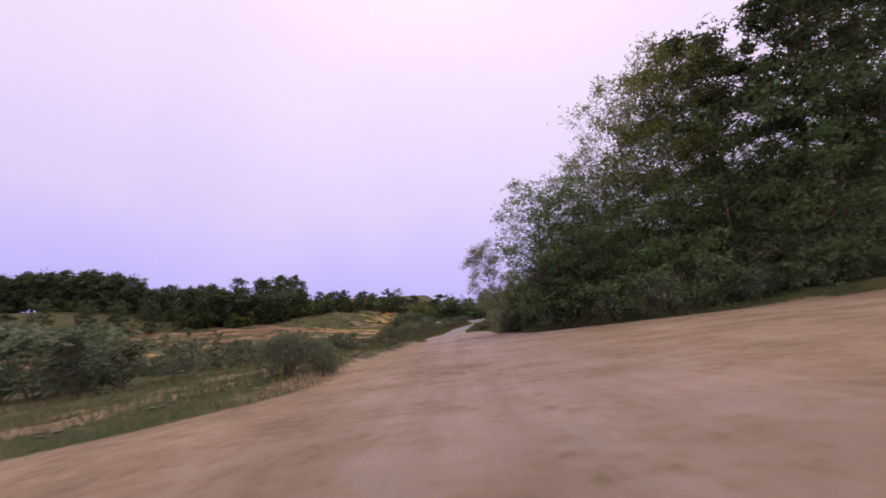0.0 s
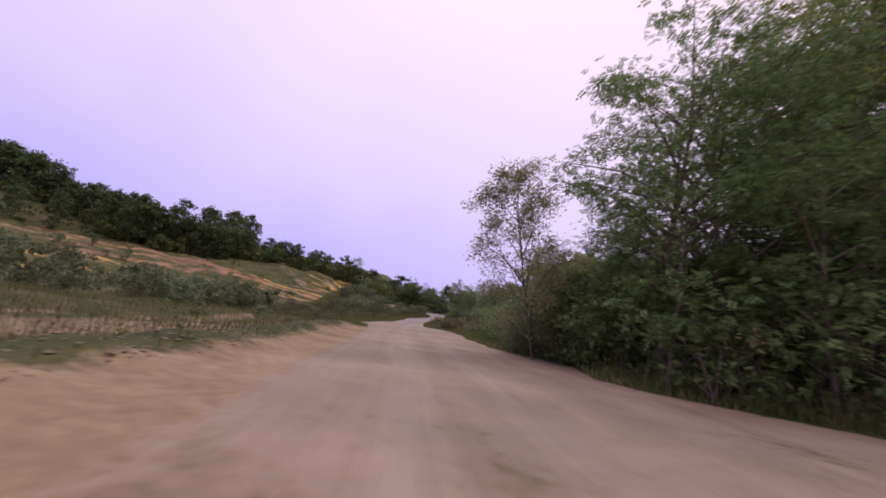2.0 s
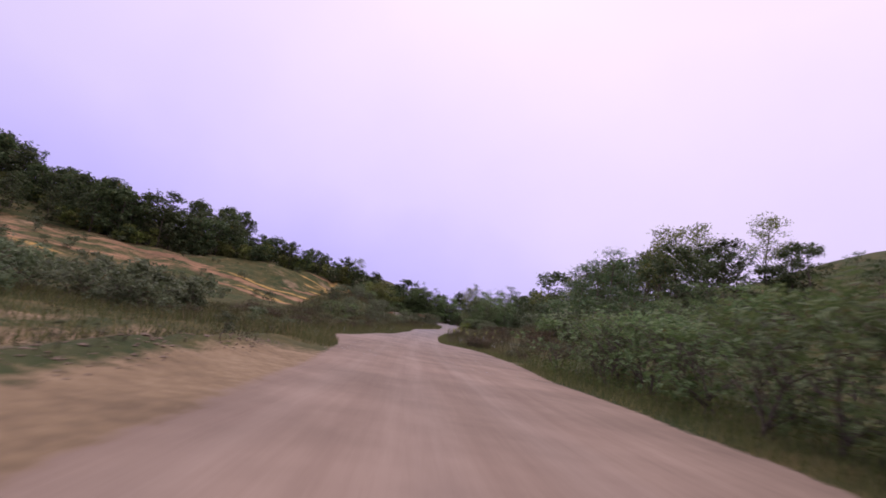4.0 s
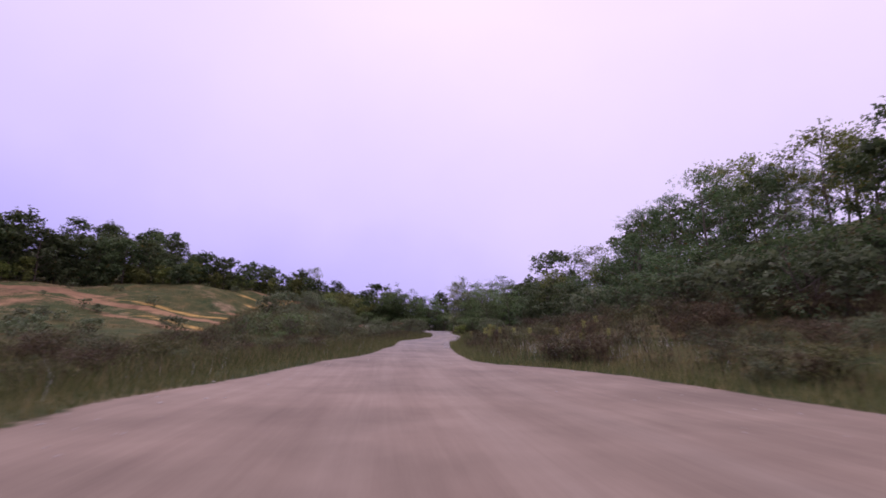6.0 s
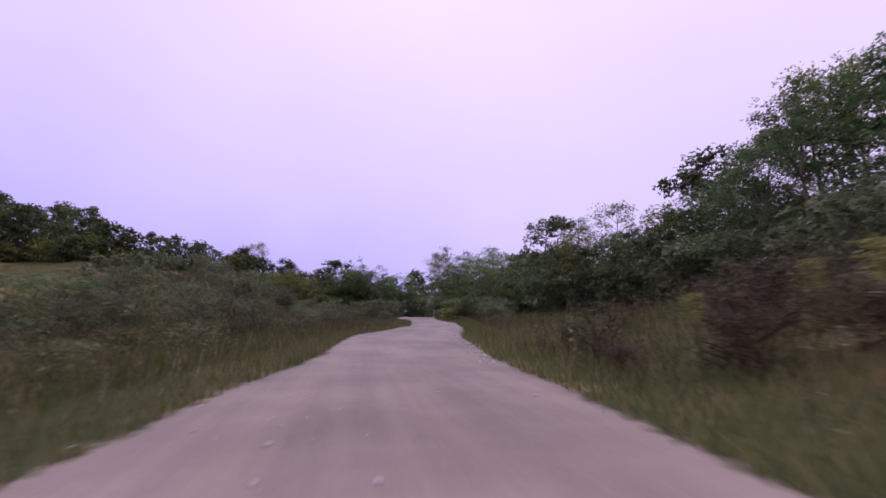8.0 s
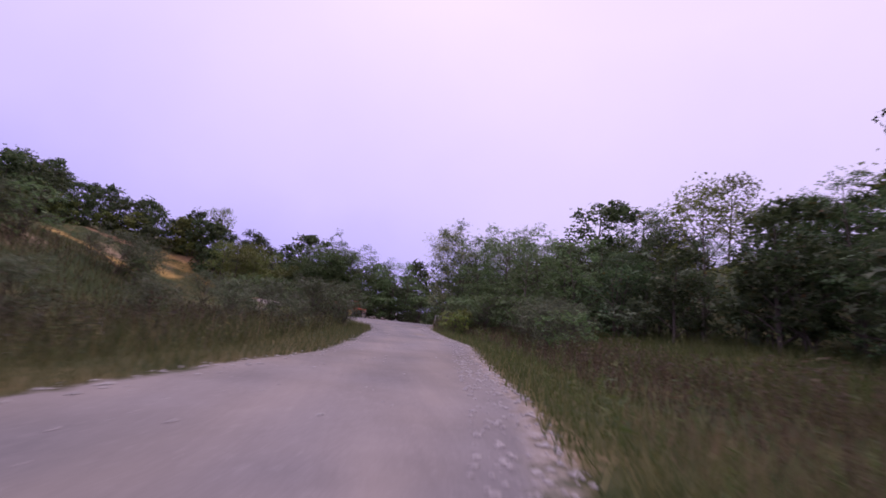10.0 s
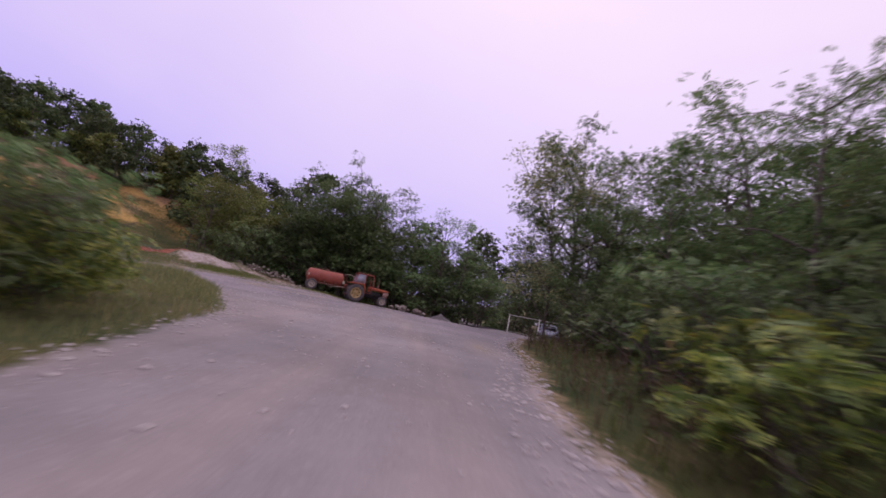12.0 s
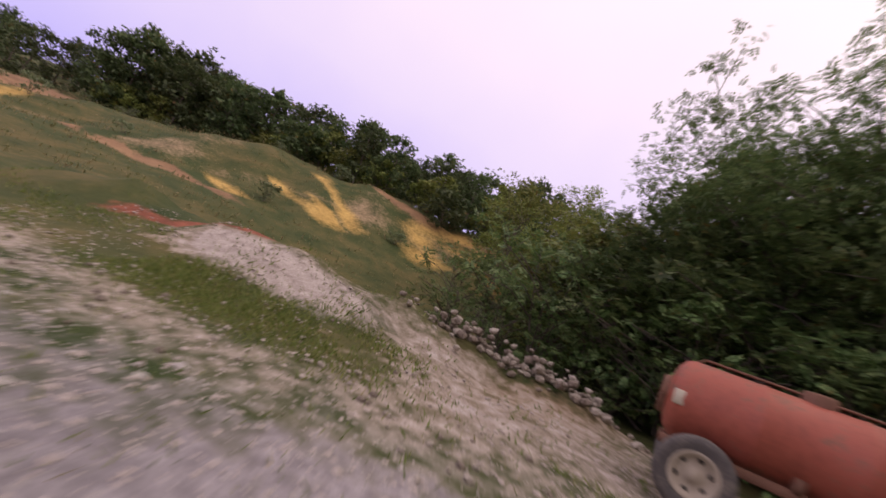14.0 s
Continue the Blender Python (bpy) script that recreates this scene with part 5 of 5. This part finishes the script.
def make_gate():
    t = new("yard_gate")
    tagged(t, "weathered pipe gate with wire mesh across the track", "gate")
    ax, ay = 16.65, 183.6
    z0 = ground(ax, ay) - 0.02
    t.matrix_basis = pose(ax, ay, z0, 0, 0, -24)
    for k, x in enumerate((0.0, 2.55, 5.1)):
        solid("post", joined([rod([(x, 0, -0.3), (x, 0, 1.55)], 0.05, 10), lathe([(0.0, 1.58), (0.03, 1.575), (0.056, 1.55), (0.056, 1.52)], (x, 0, 0), "z", 10)]), PALE_PIPE, t)
    solid("top_rail", rod([(0.05, 0, 1.5), (5.05, 0, 1.5)], 0.032), PALE_PIPE, t)
    solid("bottom_rail", rod([(0.05, 0, 0.12), (5.05, 0, 0.12)], 0.03), GALV, t)
    for k in range(8):
        solid("wire", rod([(0.04, 0, 0.28 + 0.15 * k), (5.06, 0, 0.28 + 0.15 * k)], 0.004, 4), GALV, t)
    solid("white_sign", block((2.22, -0.06, 1.02), (2.42, -0.045, 1.22), 0.003), plain_material("sign_white", (0.75, 0.75, 0.75), 0.5), t, "small plain white square sign")
    solid("tan_sign", block((1.98, -0.06, 0.72), (2.40, -0.045, 0.96), 0.003), plain_material("sign_tan", (0.42, 0.36, 0.22), 0.6), t, "tan plain rectangular sign")


def make_car(x, y, turn):
    t = new("parked_car")
    tagged(t, "silver-blue hatchback car parked behind the gate", "car")
    t.matrix_basis = pose(x, y, ground(x, y), 0, 0, turn)
    solid("body", prism([(-2.0, 0.3), (-2.02, 0.75), (-1.9, 0.9), (-1.6, 0.95), (0.75, 0.95), (1.75, 0.78), (1.98, 0.62), (2.0, 0.32)], -0.82, 0.82, 0.09), CAR_PAINT, t)
    solid("roof", prism([(-1.75, 0.92), (-1.35, 1.38), (-0.2, 1.45), (0.2, 1.4), (0.95, 0.92)], -0.70, 0.70, 0.07), CAR_PAINT, t)
    solid("windscreen", prism([(0.30, 1.34), (0.33, 1.35), (0.97, 0.955), (0.93, 0.94)], -0.60, 0.60, 0.0), GLASS_DARK, t)
    for side in (-1, 1):
        solid("side_window", prism([(-1.4, 0.98), (-1.2, 1.32), (0.1, 1.35), (0.62, 0.98)], side * 0.705 - 0.01, side * 0.705 + 0.01, 0), GLASS_DARK, t)
        solid("headlight", lathe([(0.0, 0.06), (0.1, 0.05), (0.13, 0.0), (0.1, -0.05)], (1.93, side * 0.6, 0.66), "x", 14), GLASS_DARK, t)
        solid("mirror", block((0.55, side * 0.82 - 0.08, 0.95), (0.68, side * 0.82 + 0.08, 1.07), 0.03), CAR_PAINT, t)
        for wx in (-1.25, 1.3):
            make_wheel("wheel", t, wx, side * 0.72, 0.3, 0.3, 0.18, GALV, 0, side, 0.03)
    solid("bumper", prism([(1.9, 0.28), (1.9, 0.5), (2.07, 0.5), (2.07, 0.3)], -0.8, 0.8, 0.04), plain_material("bumper_grey", (0.2, 0.21, 0.25), 0.5), t)


make_gate()
make_car(20.9, 186.2, -100)


# ---- stones, heaps and rubble ----
def stone_mesh(seed, material):
    r = np.random.default_rng(seed)
    bm = bmesh.new()
    bmesh.ops.create_icosphere(bm, subdivisions=1, radius=1)
    flat = r.uniform(0.5, 0.8)
    for v in bm.verts:
        v.co = v.co * r.uniform(0.72, 1.12)
        v.co.z *= flat
    v, f = taken(bm)
    return mesh_of("stone", v, f, material)


STONES = [stone_mesh(200 + k, PALE_STONE if k % 3 else GREY_STONE) for k in range(7)]


def make_pile(name, label, spots, lo, hi):
    """A heap of single stones. spots: x, y of each."""
    t = new(name)
    tagged(t, label, "stones")
    cx, cy = np.mean([s[0] for s in spots]), np.mean([s[1] for s in spots])
    t.location = (cx, cy, ground(cx, cy))
    for k, (x, y, up) in enumerate(spots):
        s = rng.uniform(lo, hi)
        ob = part("stone", STONES[k % len(STONES)], t)
        ob.matrix_basis = pose(x - cx, y - cy, ground(x, y) - ground(cx, cy) + up + s * 0.25, rng.uniform(-20, 20), rng.uniform(-20, 20), rng.uniform(0, 360)) @ Matrix.Diagonal((s, s * rng.uniform(0.7, 1.1), s, 1))


make_pile("boulder_heap", "pale boulders dumped in front of the tractor", [(7.6 + rng.uniform(-0.9, 1.8), 180.6 + rng.uniform(-0.5, 0.9) + 0.2 * k / 14, 0.25 * rng.random()) for k in range(18)], 0.18, 0.42)
make_pile("rubble_heap", "long heap of pale broken stone at the wood's edge", [(-4.1 + 2.9 * f + rng.normal(0, 0.38), 177.8 + 2.3 * f + rng.normal(0, 0.38), 0.45 * rng.random() ** 2 * math.sin(math.pi * f)) for f in rng.uniform(0, 1, 300)], 0.035, 0.125)
make_pile("loose_stones", "loose pale stones on the grassy edge of the yard", [(-4.5 + 5.5 * f + rng.normal(0, 0.9), 172.0 + 4.2 * f + rng.normal(0, 0.8), 0.0) for f in rng.uniform(0, 1, 110)], 0.015, 0.055)


def make_heap(name, x, y, rx, ry, h, material, label, seed):
    """A heap of loose earth or gravel, with an uneven skin."""
    r = np.random.default_rng(seed)
    verts, faces, rings, sides = [], [], 9, 28
    ph = r.uniform(0, 6, 4)
    for k in range(rings + 1):
        f = k / rings
        for s in range(sides):
            a = 2 * math.pi * s / sides
            wob = 1 + 0.14 * math.sin(3 * a + ph[0]) + 0.09 * math.sin(7 * a + ph[1])
            px, py = x + rx * f * wob * math.cos(a), y + ry * f * wob * math.sin(a)
            top = h * (math.cos(math.pi * f) * 0.5 + 0.5) * (1 + 0.2 * math.sin(2 * a + ph[2]))
            verts.append((px, py, ground(px, py) - 0.05 + top + r.uniform(-0.03, 0.03) * h))
    for k in range(rings):
        for s in range(sides):
            faces.append((k * sides + s, (k + 1) * sides + s, (k + 1) * sides + (s + 1) % sides, k * sides + (s + 1) % sides))
    tagged(new(name, mesh_of(name, verts, faces, material, True)), label, "heap")


make_heap("grit_heap", 10.8, 183.0, 1.3, 0.8, 0.5, plain_material("grey_gravel", (0.26, 0.24, 0.23), 0.95, 0, 0.3, 4, 0.03), "small heap of grey gravel at the track's end", 3)


def scatter(name, label, category, spots, sizes, material, seed):
    """Many small stones, lying on the ground, as one mesh."""
    r = np.random.default_rng(seed)
    n = len(spots)
    base = np.array([(1, 0, 0), (0, 1, 0), (-1, 0, 0), (0, -1, 0), (0, 0, 0.42), (0, 0, -0.5)])
    tri = np.array([(0, 1, 4), (1, 2, 4), (2, 3, 4), (3, 0, 4), (1, 0, 5), (2, 1, 5), (3, 2, 5), (0, 3, 5)])
    v = base[None] * (1 + r.uniform(-0.3, 0.3, (n, 6, 3))) * sizes[:, None, None]
    a = r.uniform(0, 6.3, n)
    c, s = np.cos(a)[:, None], np.sin(a)[:, None]
    v = np.stack([c * v[..., 0] - s * v[..., 1], s * v[..., 0] + c * v[..., 1], v[..., 2]], -1)
    v += np.stack([spots[:, 0], spots[:, 1], height(spots[:, 0], spots[:, 1]) + 0.1 * sizes], 1)[:, None]
    f = (tri[None] + 6 * np.arange(n)[:, None, None]).reshape(-1, 3)
    tagged(new(name, mesh_of(name, v.reshape(-1, 3).tolist(), f.tolist(), material)), label, category, kind="stuff")


def along(n, side, y0, y1, lo, hi, skew=1.0):
    """n places beside the road, between lo and hi metres off its edge (negative: on it)."""
    y = rng.uniform(y0, y1, n)
    off = lo + (hi - lo) * rng.uniform(0, 1, n) ** skew
    x = table(y, LEFT_Y, LEFT_X) - off if side < 0 else table(y, RIGHT_Y, RIGHT_X) + off
    return np.stack([x, y], 1)


STONE_BITS = plain_material("gravel_bits", (0.42, 0.38, 0.355), 0.9, 0, 0.3, 1.5)
far_edge = np.concatenate([along(2600, 1, 104, 166, -0.6, 0.4), along(500, -1, 110, 160, -0.4, 0.2)])
near_yard = np.concatenate([along(900, -1, 150, 170, -5.5, 0.5), along(700, 1, 60, 170, -4.5, 0.0), along(500, -1, 60, 165, -2.0, 0.3)])
rubble = along(5200, -1, 8, 60, 1.3, 3.9)
f, d = rng.uniform(-3.2, 7.0, 6500), rng.uniform(0.4, 6.5, 6500)
yard_bits = np.stack([-2.5 - 0.875 * f + 0.484 * d, 177.5 - 0.484 * f - 0.875 * d], 1)
scatter("yard_gravel", "pale pinkish stone chips strewn over the yard's edge", "gravel", yard_bits, rng.gamma(2.0, 0.0055, len(f)) + 0.005, plain_material("stone_chip", (0.44, 0.375, 0.335), 0.9, 0, 0.35, 1.5), 34)
yard_stones = along(6500, -1, 158, 181, -9.0, 0.0)
scatter("yard_stones", "small pale stones trodden into the yard", "gravel", yard_stones, rng.gamma(2.0, 0.006, len(yard_stones)) + 0.005, STONE_BITS, 35)
scatter("verge_gravel", "loose pale gravel along the road's edge", "gravel", far_edge, rng.uniform(0.015, 0.06, len(far_edge)), STONE_BITS, 31)
scatter("road_gravel", "scattered stones bedded in the dirt track", "gravel", near_yard, rng.gamma(2.0, 0.008, len(near_yard)) + 0.006, STONE_BITS, 32)
scatter("bank_rubble", "broken clods and stones on the low bank", "rubble", rubble, rng.gamma(2.0, 0.009, len(rubble)) + 0.007, plain_material("clod", (0.22, 0.165, 0.115), 0.95, 0, 0.35, 1.5), 33)


# ---- grass and weeds ----
def blades(name, label, spots, lo, hi, width, material, seed, lean=0.35):
    """Grass: one pointed blade for each spot."""
    r = np.random.default_rng(seed)
    n = len(spots)
    h = r.uniform(lo, hi, n)
    a = r.uniform(0, 6.3, n)
    z = height(spots[:, 0], spots[:, 1])
    base = np.stack([spots[:, 0], spots[:, 1], z - 0.02], 1)
    side = np.stack([np.cos(a), np.sin(a), 0 * a], 1) * (width * r.uniform(0.6, 1.3, n))[:, None]
    tip = base + np.stack([r.normal(0, lean, n).clip(-0.8, 0.8) * h, r.normal(0, lean, n).clip(-0.8, 0.8) * h, h], 1)
    v = np.stack([base - side, base + side, tip], 1).reshape(-1, 3)
    tagged(new(name, mesh_of(name, v.tolist(), np.arange(3 * n).reshape(-1, 3).tolist(), material)), label, "grass", kind="stuff")


def weeds(name, label, spots, lo, hi, leaf_n, leaf_l, material, seed, width=0.012):
    """Tall weeds: a stalk with narrow leaves and a ragged head, for each spot."""
    r = np.random.default_rng(seed)
    n = len(spots)
    px, py = spots[:, 0], spots[:, 1]
    patch = np.sin(0.9 * px + 1.7 * np.sin(0.6 * py)) * np.sin(0.7 * py + 1.3 * np.sin(0.5 * px)) + 0.5 * np.sin(2.3 * px + 1.9 * py)
    h = r.uniform(lo, hi, n) * (0.8 + 0.3 * patch)
    z = height(px, py)
    base = np.stack([px, py, z - 0.02], 1)
    tip = base + np.stack([r.normal(0, 0.26, n).clip(-0.5, 0.5) * h, r.normal(0, 0.26, n).clip(-0.5, 0.5) * h, h], 1)
    a = r.uniform(0, 6.3, n)
    side = np.stack([np.cos(a), np.sin(a), 0 * a], 1) * width
    v = [np.stack([base - side, base + side, tip], 1).reshape(-1, 3)]
    m = n * leaf_n
    f = r.uniform(0.12, 1.0, (n, leaf_n)) ** 0.8
    at = (base[:, None] + (tip - base)[:, None] * f[..., None]).reshape(-1, 3)
    tri = np.array([(0, 0.16, 0), (0, -0.16, 0), (1, 0, 0.15)])
    rot = turns(r, m, 0.6)
    size = leaf_l * r.uniform(0.5, 1.3, m) * np.repeat(h / hi, leaf_n)
    v.append((np.einsum("nij,kj->nki", rot, tri) * size[:, None, None] + at[:, None]).reshape(-1, 3))
    v = np.concatenate(v)
    tagged(new(name, mesh_of(name, v.tolist(), np.arange(len(v)).reshape(-1, 3).tolist(), material)), label, "weeds", kind="stuff")


YARD_GRASS = leaf_material("yard_grass", (0.13, 0.19, 0.045), (0.20, 0.27, 0.065), (0.30, 0.34, 0.10), (0.36, 0.31, 0.13), 0.15)
HILL_GRASS = leaf_material("hill_grass", (0.15, 0.175, 0.07), (0.22, 0.235, 0.095), (0.30, 0.275, 0.125), (0.42, 0.34, 0.16), 0.15)
HILL_WEED = leaf_material("hill_weed", (0.24, 0.195, 0.10), (0.31, 0.25, 0.13), (0.38, 0.30, 0.155), (0.45, 0.35, 0.19), 0.15)
GRASS_GREEN = leaf_material("green_grass", (0.076, 0.113, 0.030), (0.126, 0.168, 0.044), (0.189, 0.210, 0.063), (0.252, 0.218, 0.084), 0.12)
blades("verge_grass_left", "short green and straw grass along the verge", along(24000, -1, 62, 150, 0.0, 3.2, 1.3), 0.12, 0.38, 0.010, GRASS, 41)
blades("verge_grass_right", "short green and straw grass along the verge", np.concatenate([along(9000, 1, 30, 72, 0.0, 2.2, 1.2), along(16000, 1, 76, 114, 0.0, 3.0, 1.2), along(4000, 1, 114, 152, 0.2, 3.0, 1.2)]), 0.12, 0.40, 0.010, GRASS, 42)
blades("meadow_grass_right", "rank green grass on the level ground beyond the verge", along(26000, 1, 104, 150, 5.0, 22, 1.1), 0.35, 0.8, 0.016, GRASS_GREEN, 43)
blades("tan_grass_right", "dry tan seeding grass beyond the verge", np.concatenate([along(9000, 1, 100, 124, 0.8, 9, 1.1), along(3000, 1, 120, 150, 4.5, 10)]), 0.25, 0.7, 0.009, GRASS, 47)
blades("seeding_grass", "golden tan seeding grass on the flat beside the track", np.concatenate([along(7000, 1, 106, 126, 1.6, 10, 1.1), along(1800, 1, 80, 104, 1.0, 8.0)]), 0.2, 0.62, 0.010, HILL_WEED, 65)
blades("meadow_grass_left", "tall dry and green meadow grass", along(36000, -1, 66, 149, 2.0, 26, 1.4), 0.35, 0.85, 0.018, GRASS, 44)
blades("bend_grass", "short grey-green grass on the bend's low bank", np.concatenate([along(9000, -1, 149, 168, 0.0, 9.0, 1.2), along(6000, -1, 157, 164, 0.2, 4.5)]), 0.07, 0.3, 0.011, HILL_GRASS, 62)
blades("bank_grass", "patchy grass on the low bank and the open field", np.concatenate([along(22000, -1, 12, 66, 4.8, 30, 1.3)]), 0.15, 0.5, 0.014, GRASS, 45)
f, d = np.concatenate([rng.normal(3.0, 1.3, 9000), rng.normal(8.6, 2.4, 8000), rng.uniform(-3, 8, 2500), rng.normal(1.2, 0.6, 900)]), np.concatenate([rng.normal(2.7, 0.42, 9000), rng.normal(2.4, 1.3, 8000), rng.uniform(-0.5, 6, 2500), rng.normal(1.6, 0.3, 900)])
yard_grass = np.stack([-2.5 - 0.875 * f + 0.484 * d, 177.5 - 0.484 * f - 0.875 * d], 1)
yard_grass = np.concatenate([yard_grass[np.hypot(yard_grass[:, 0] - 2.2, yard_grass[:, 1] - 172.5) > 1.8], along(4000, -1, 176, 181, 0.2, 1.6)])
run, front = spoil(yard_grass[:, 0], yard_grass[:, 1])
bare = earth_of(yard_grass[:, 0], yard_grass[:, 1])[2] < 0.3
yard_grass = yard_grass[bare & ((run < 4.0) | (grassy(run, front) > rng.uniform(0.1, 0.9, len(run))))]
blades("yard_grass", "low green grass on the spoil beside the yard", yard_grass, 0.03, 0.11, 0.014, YARD_GRASS, 46, 0.8)
blades("low_bank_grass", "short dusty grass at the yard's edge", along(5000, -1, 0, 13.5, 0.1, 3.5, 1.2), 0.06, 0.22, 0.010, GRASS, 48)
blades("short_grass_right", "short green grass between the gravel edge and the weeds", along(15000, 1, 108, 151, 0.3, 3.2), 0.07, 0.22, 0.011, GRASS_GREEN, 49)
blades("yard_side_grass", "rough grass at the foot of the thicket", along(6000, 1, 18, 31, 0.2, 7.0, 1.3), 0.12, 0.4, 0.014, GRASS, 50)
weeds("dead_weeds_right", "reddish brown dead weeds behind the green verge", np.concatenate([along(3200, 1, 122, 152, 2.7, 6.8), along(900, 1, 150, 170, 0.5, 4.0), along(1300, 1, 76, 110, 1.2, 12.0, 1.2), along(70, -1, 12.5, 18, 0.6, 2.4)]), 0.35, 1.0, 16, 0.11, DEAD_WEED, 61)
weeds("dead_weeds_left", "dark brown dead weeds over the spur", along(3000, -1, 118, 151, 3.5, 22), 0.4, 1.1, 16, 0.12, DEAD_WEED, 63)
weeds("tall_weeds_right", "tall brown dying weeds on the bank", along(1500, 1, 72, 114, 0.9, 20, 1.25), 0.5, 1.4, 18, 0.13, WEED, 51)
weeds("leafy_weeds_right", "olive leafy weeds among the dry stalks", np.concatenate([along(2400, 1, 72, 116, 0.5, 20, 1.1), along(900, 1, 110, 150, 3.0, 16, 1.2)]), 0.3, 1.1, 16, 0.13, GRASS, 56)
weeds("tall_weeds_left", "tall brown and olive weeds beside the track", np.concatenate([along(2200, -1, 66, 150, 2.4, 18, 1.2), along(1500, -1, 114, 149, 1.6, 9, 1.1), along(3200, -1, 118, 151, 5, 26)]), 0.35, 0.95, 16, 0.12, WEED, 52)
weeds("leafy_weeds_left", "olive leafy weeds over the meadow", along(3800, -1, 64, 150, 1.2, 22, 1.3), 0.25, 0.75, 14, 0.12, GRASS, 57)
weeds("thicket_weeds", "pale grey-green weeds at the foot of the thicket", along(2200, 1, 26.6, 47, 0.3, 2.8, 0.8), 0.3, 0.95, 14, 0.13, VERGE_WEED, 64)
weeds("green_weeds", "leafy green weeds under the thicket", np.concatenate([along(1500, 1, 44, 74, 0.5, 4.5), along(1500, 1, 120, 170, 0.6, 5.0), along(120, -1, 9, 15, 1.2, 3.0)]), 0.3, 0.95, 14, 0.13, GRASS_GREEN, 53)
weeds("field_weeds", "olive weeds over the open field", along(2600, -1, 8, 70, 7.5, 45, 1.1), 0.15, 0.5, 12, 0.15, GRASS, 54)
n = 26000
hill_x, hill_y = rng.uniform(-105, -12, n), rng.uniform(142, 222, n)
hill_u = -0.8 * (hill_x + 22) + 0.6 * (hill_y - 165)
bare = np.max(earth_of(hill_x, hill_y), 0)
keep = (hill_u > 2) & (hill_u < 95) & (bare < 0.45)
hill_spots = np.stack([hill_x, hill_y], 1)[keep]
weeds("hillside_grass", "rough tufted grass and weeds over the hillside", hill_spots[::2], 0.10, 0.34, 5, 0.24, HILL_GRASS, 58, 0.02)
weeds("hillside_weeds", "brown dead weeds between the hillside grass", hill_spots[1::5], 0.12, 0.36, 5, 0.24, HILL_WEED, 59, 0.02)
weeds("field_tufts", "brown and straw tufts over the open field", np.concatenate([along(3000, -1, 10, 75, 3.6, 26, 1.2), along(500, -1, 12, 62, 1.8, 3.8)]), 0.12, 0.42, 9, 0.12, WEED, 60)
flowers = np.concatenate([*[rng.normal((cx, cy), 0.35, (22, 2)) for cx, cy in ((7.2, 91.5), (7.1, 88.3), (8.6, 87.9), (7.6, 86.4), (6.0, 88.6), (9.4, 86.2), (5.2, 90.6))], along(80, 1, 80, 98, 1.0, 5.0), along(60, -1, 70, 130, 0.8, 4.0)])
weeds("white_asters", "small white wild asters among the weeds", flowers, 0.5, 0.9, 7, 0.055, WHITE_BLOOM, 55, 0.004)


def make_goldenrod(seed):
    r = np.random.default_rng(seed)
    ob = new("goldenrod_plant")
    tagged(ob, "tall goldenrod with a drooping pale yellow plume", "plant")
    line = [(0, 0, -0.1), (0.05, 0.02, 0.7), (0.12, 0.04, 1.35), (0.2, 0.08, 1.7)]
    part("stalk", mesh_of("stalk", *tube(line, [0.014, 0.012, 0.009, 0.006], 5), WEED), ob)
    at = np.stack([r.normal(0.16, 0.08, 260), r.normal(0.06, 0.08, 260), r.uniform(1.32, 1.8, 260)], 1)
    tagged(part("plume", leaves_mesh("plume", r, at, np.array(leaf(0.07, 0.045)), YELLOW_BLOOM), ob), kind="stuff")
    at = np.stack([r.normal(0.08, 0.05, 40), r.normal(0.03, 0.05, 40), r.uniform(0.2, 1.3, 40)], 1)
    part("leaves", leaves_mesh("leaves", r, at, np.array(leaf(0.2, 0.04)), GRASS_GREEN), ob)
    return ob


GOLD = Kind([make_goldenrod(301 + k) for k in range(3)], "goldenrod on the bank")
for k, (x, y, s) in enumerate(((5.4, 98.6, 1.0), (5.0, 97.4, 1.1), (4.6, 96.6, 1.0), (5.3, 96.0, 0.9), (4.4, 95.6, 0.9), (5.6, 94.6, 0.8), (4.0, 98.8, 0.9), (6.0, 88.8, 0.75), (6.5, 87.6, 0.7), (7.0, 88.6, 0.8), (7.4, 87.2, 0.7), (5.4, 91.0, 0.8), (8.2, 89.4, 0.8))):
    GOLD.plant(x, y, 0.8 * s, k, 70 * k)


def make_snag(x, y, tall):
    ob = new("dead_tree")
    tagged(ob, "bare pale dead trunk standing among the trees", "tree")
    ob.location = (x, y, ground(x, y))
    v, f = joined([tube([(0, 0, -0.3), (0.1, 0, tall * 0.5), (-0.1, 0.1, tall)], [0.08, 0.06, 0.025], 7), tube([(0.05, 0, tall * 0.6), (0.8, 0.2, tall * 0.85)], [0.05, 0.02], 5), tube([(0, 0, tall * 0.75), (-0.6, 0.1, tall * 0.95)], [0.04, 0.015], 5)])
    part("trunk", mesh_of("trunk", v, f, BARK_PALE, True), ob)


make_snag(31, 107, 6.5)
make_snag(26.5, 143.5, 4.5)

# examples that were planted nowhere go
for kind in KINDS:
    for ob in [e for e in kind.examples if e.name not in kind.used]:
        for child in list(ob.children):
            bpy.data.objects.remove(child)
        bpy.data.objects.remove(ob)
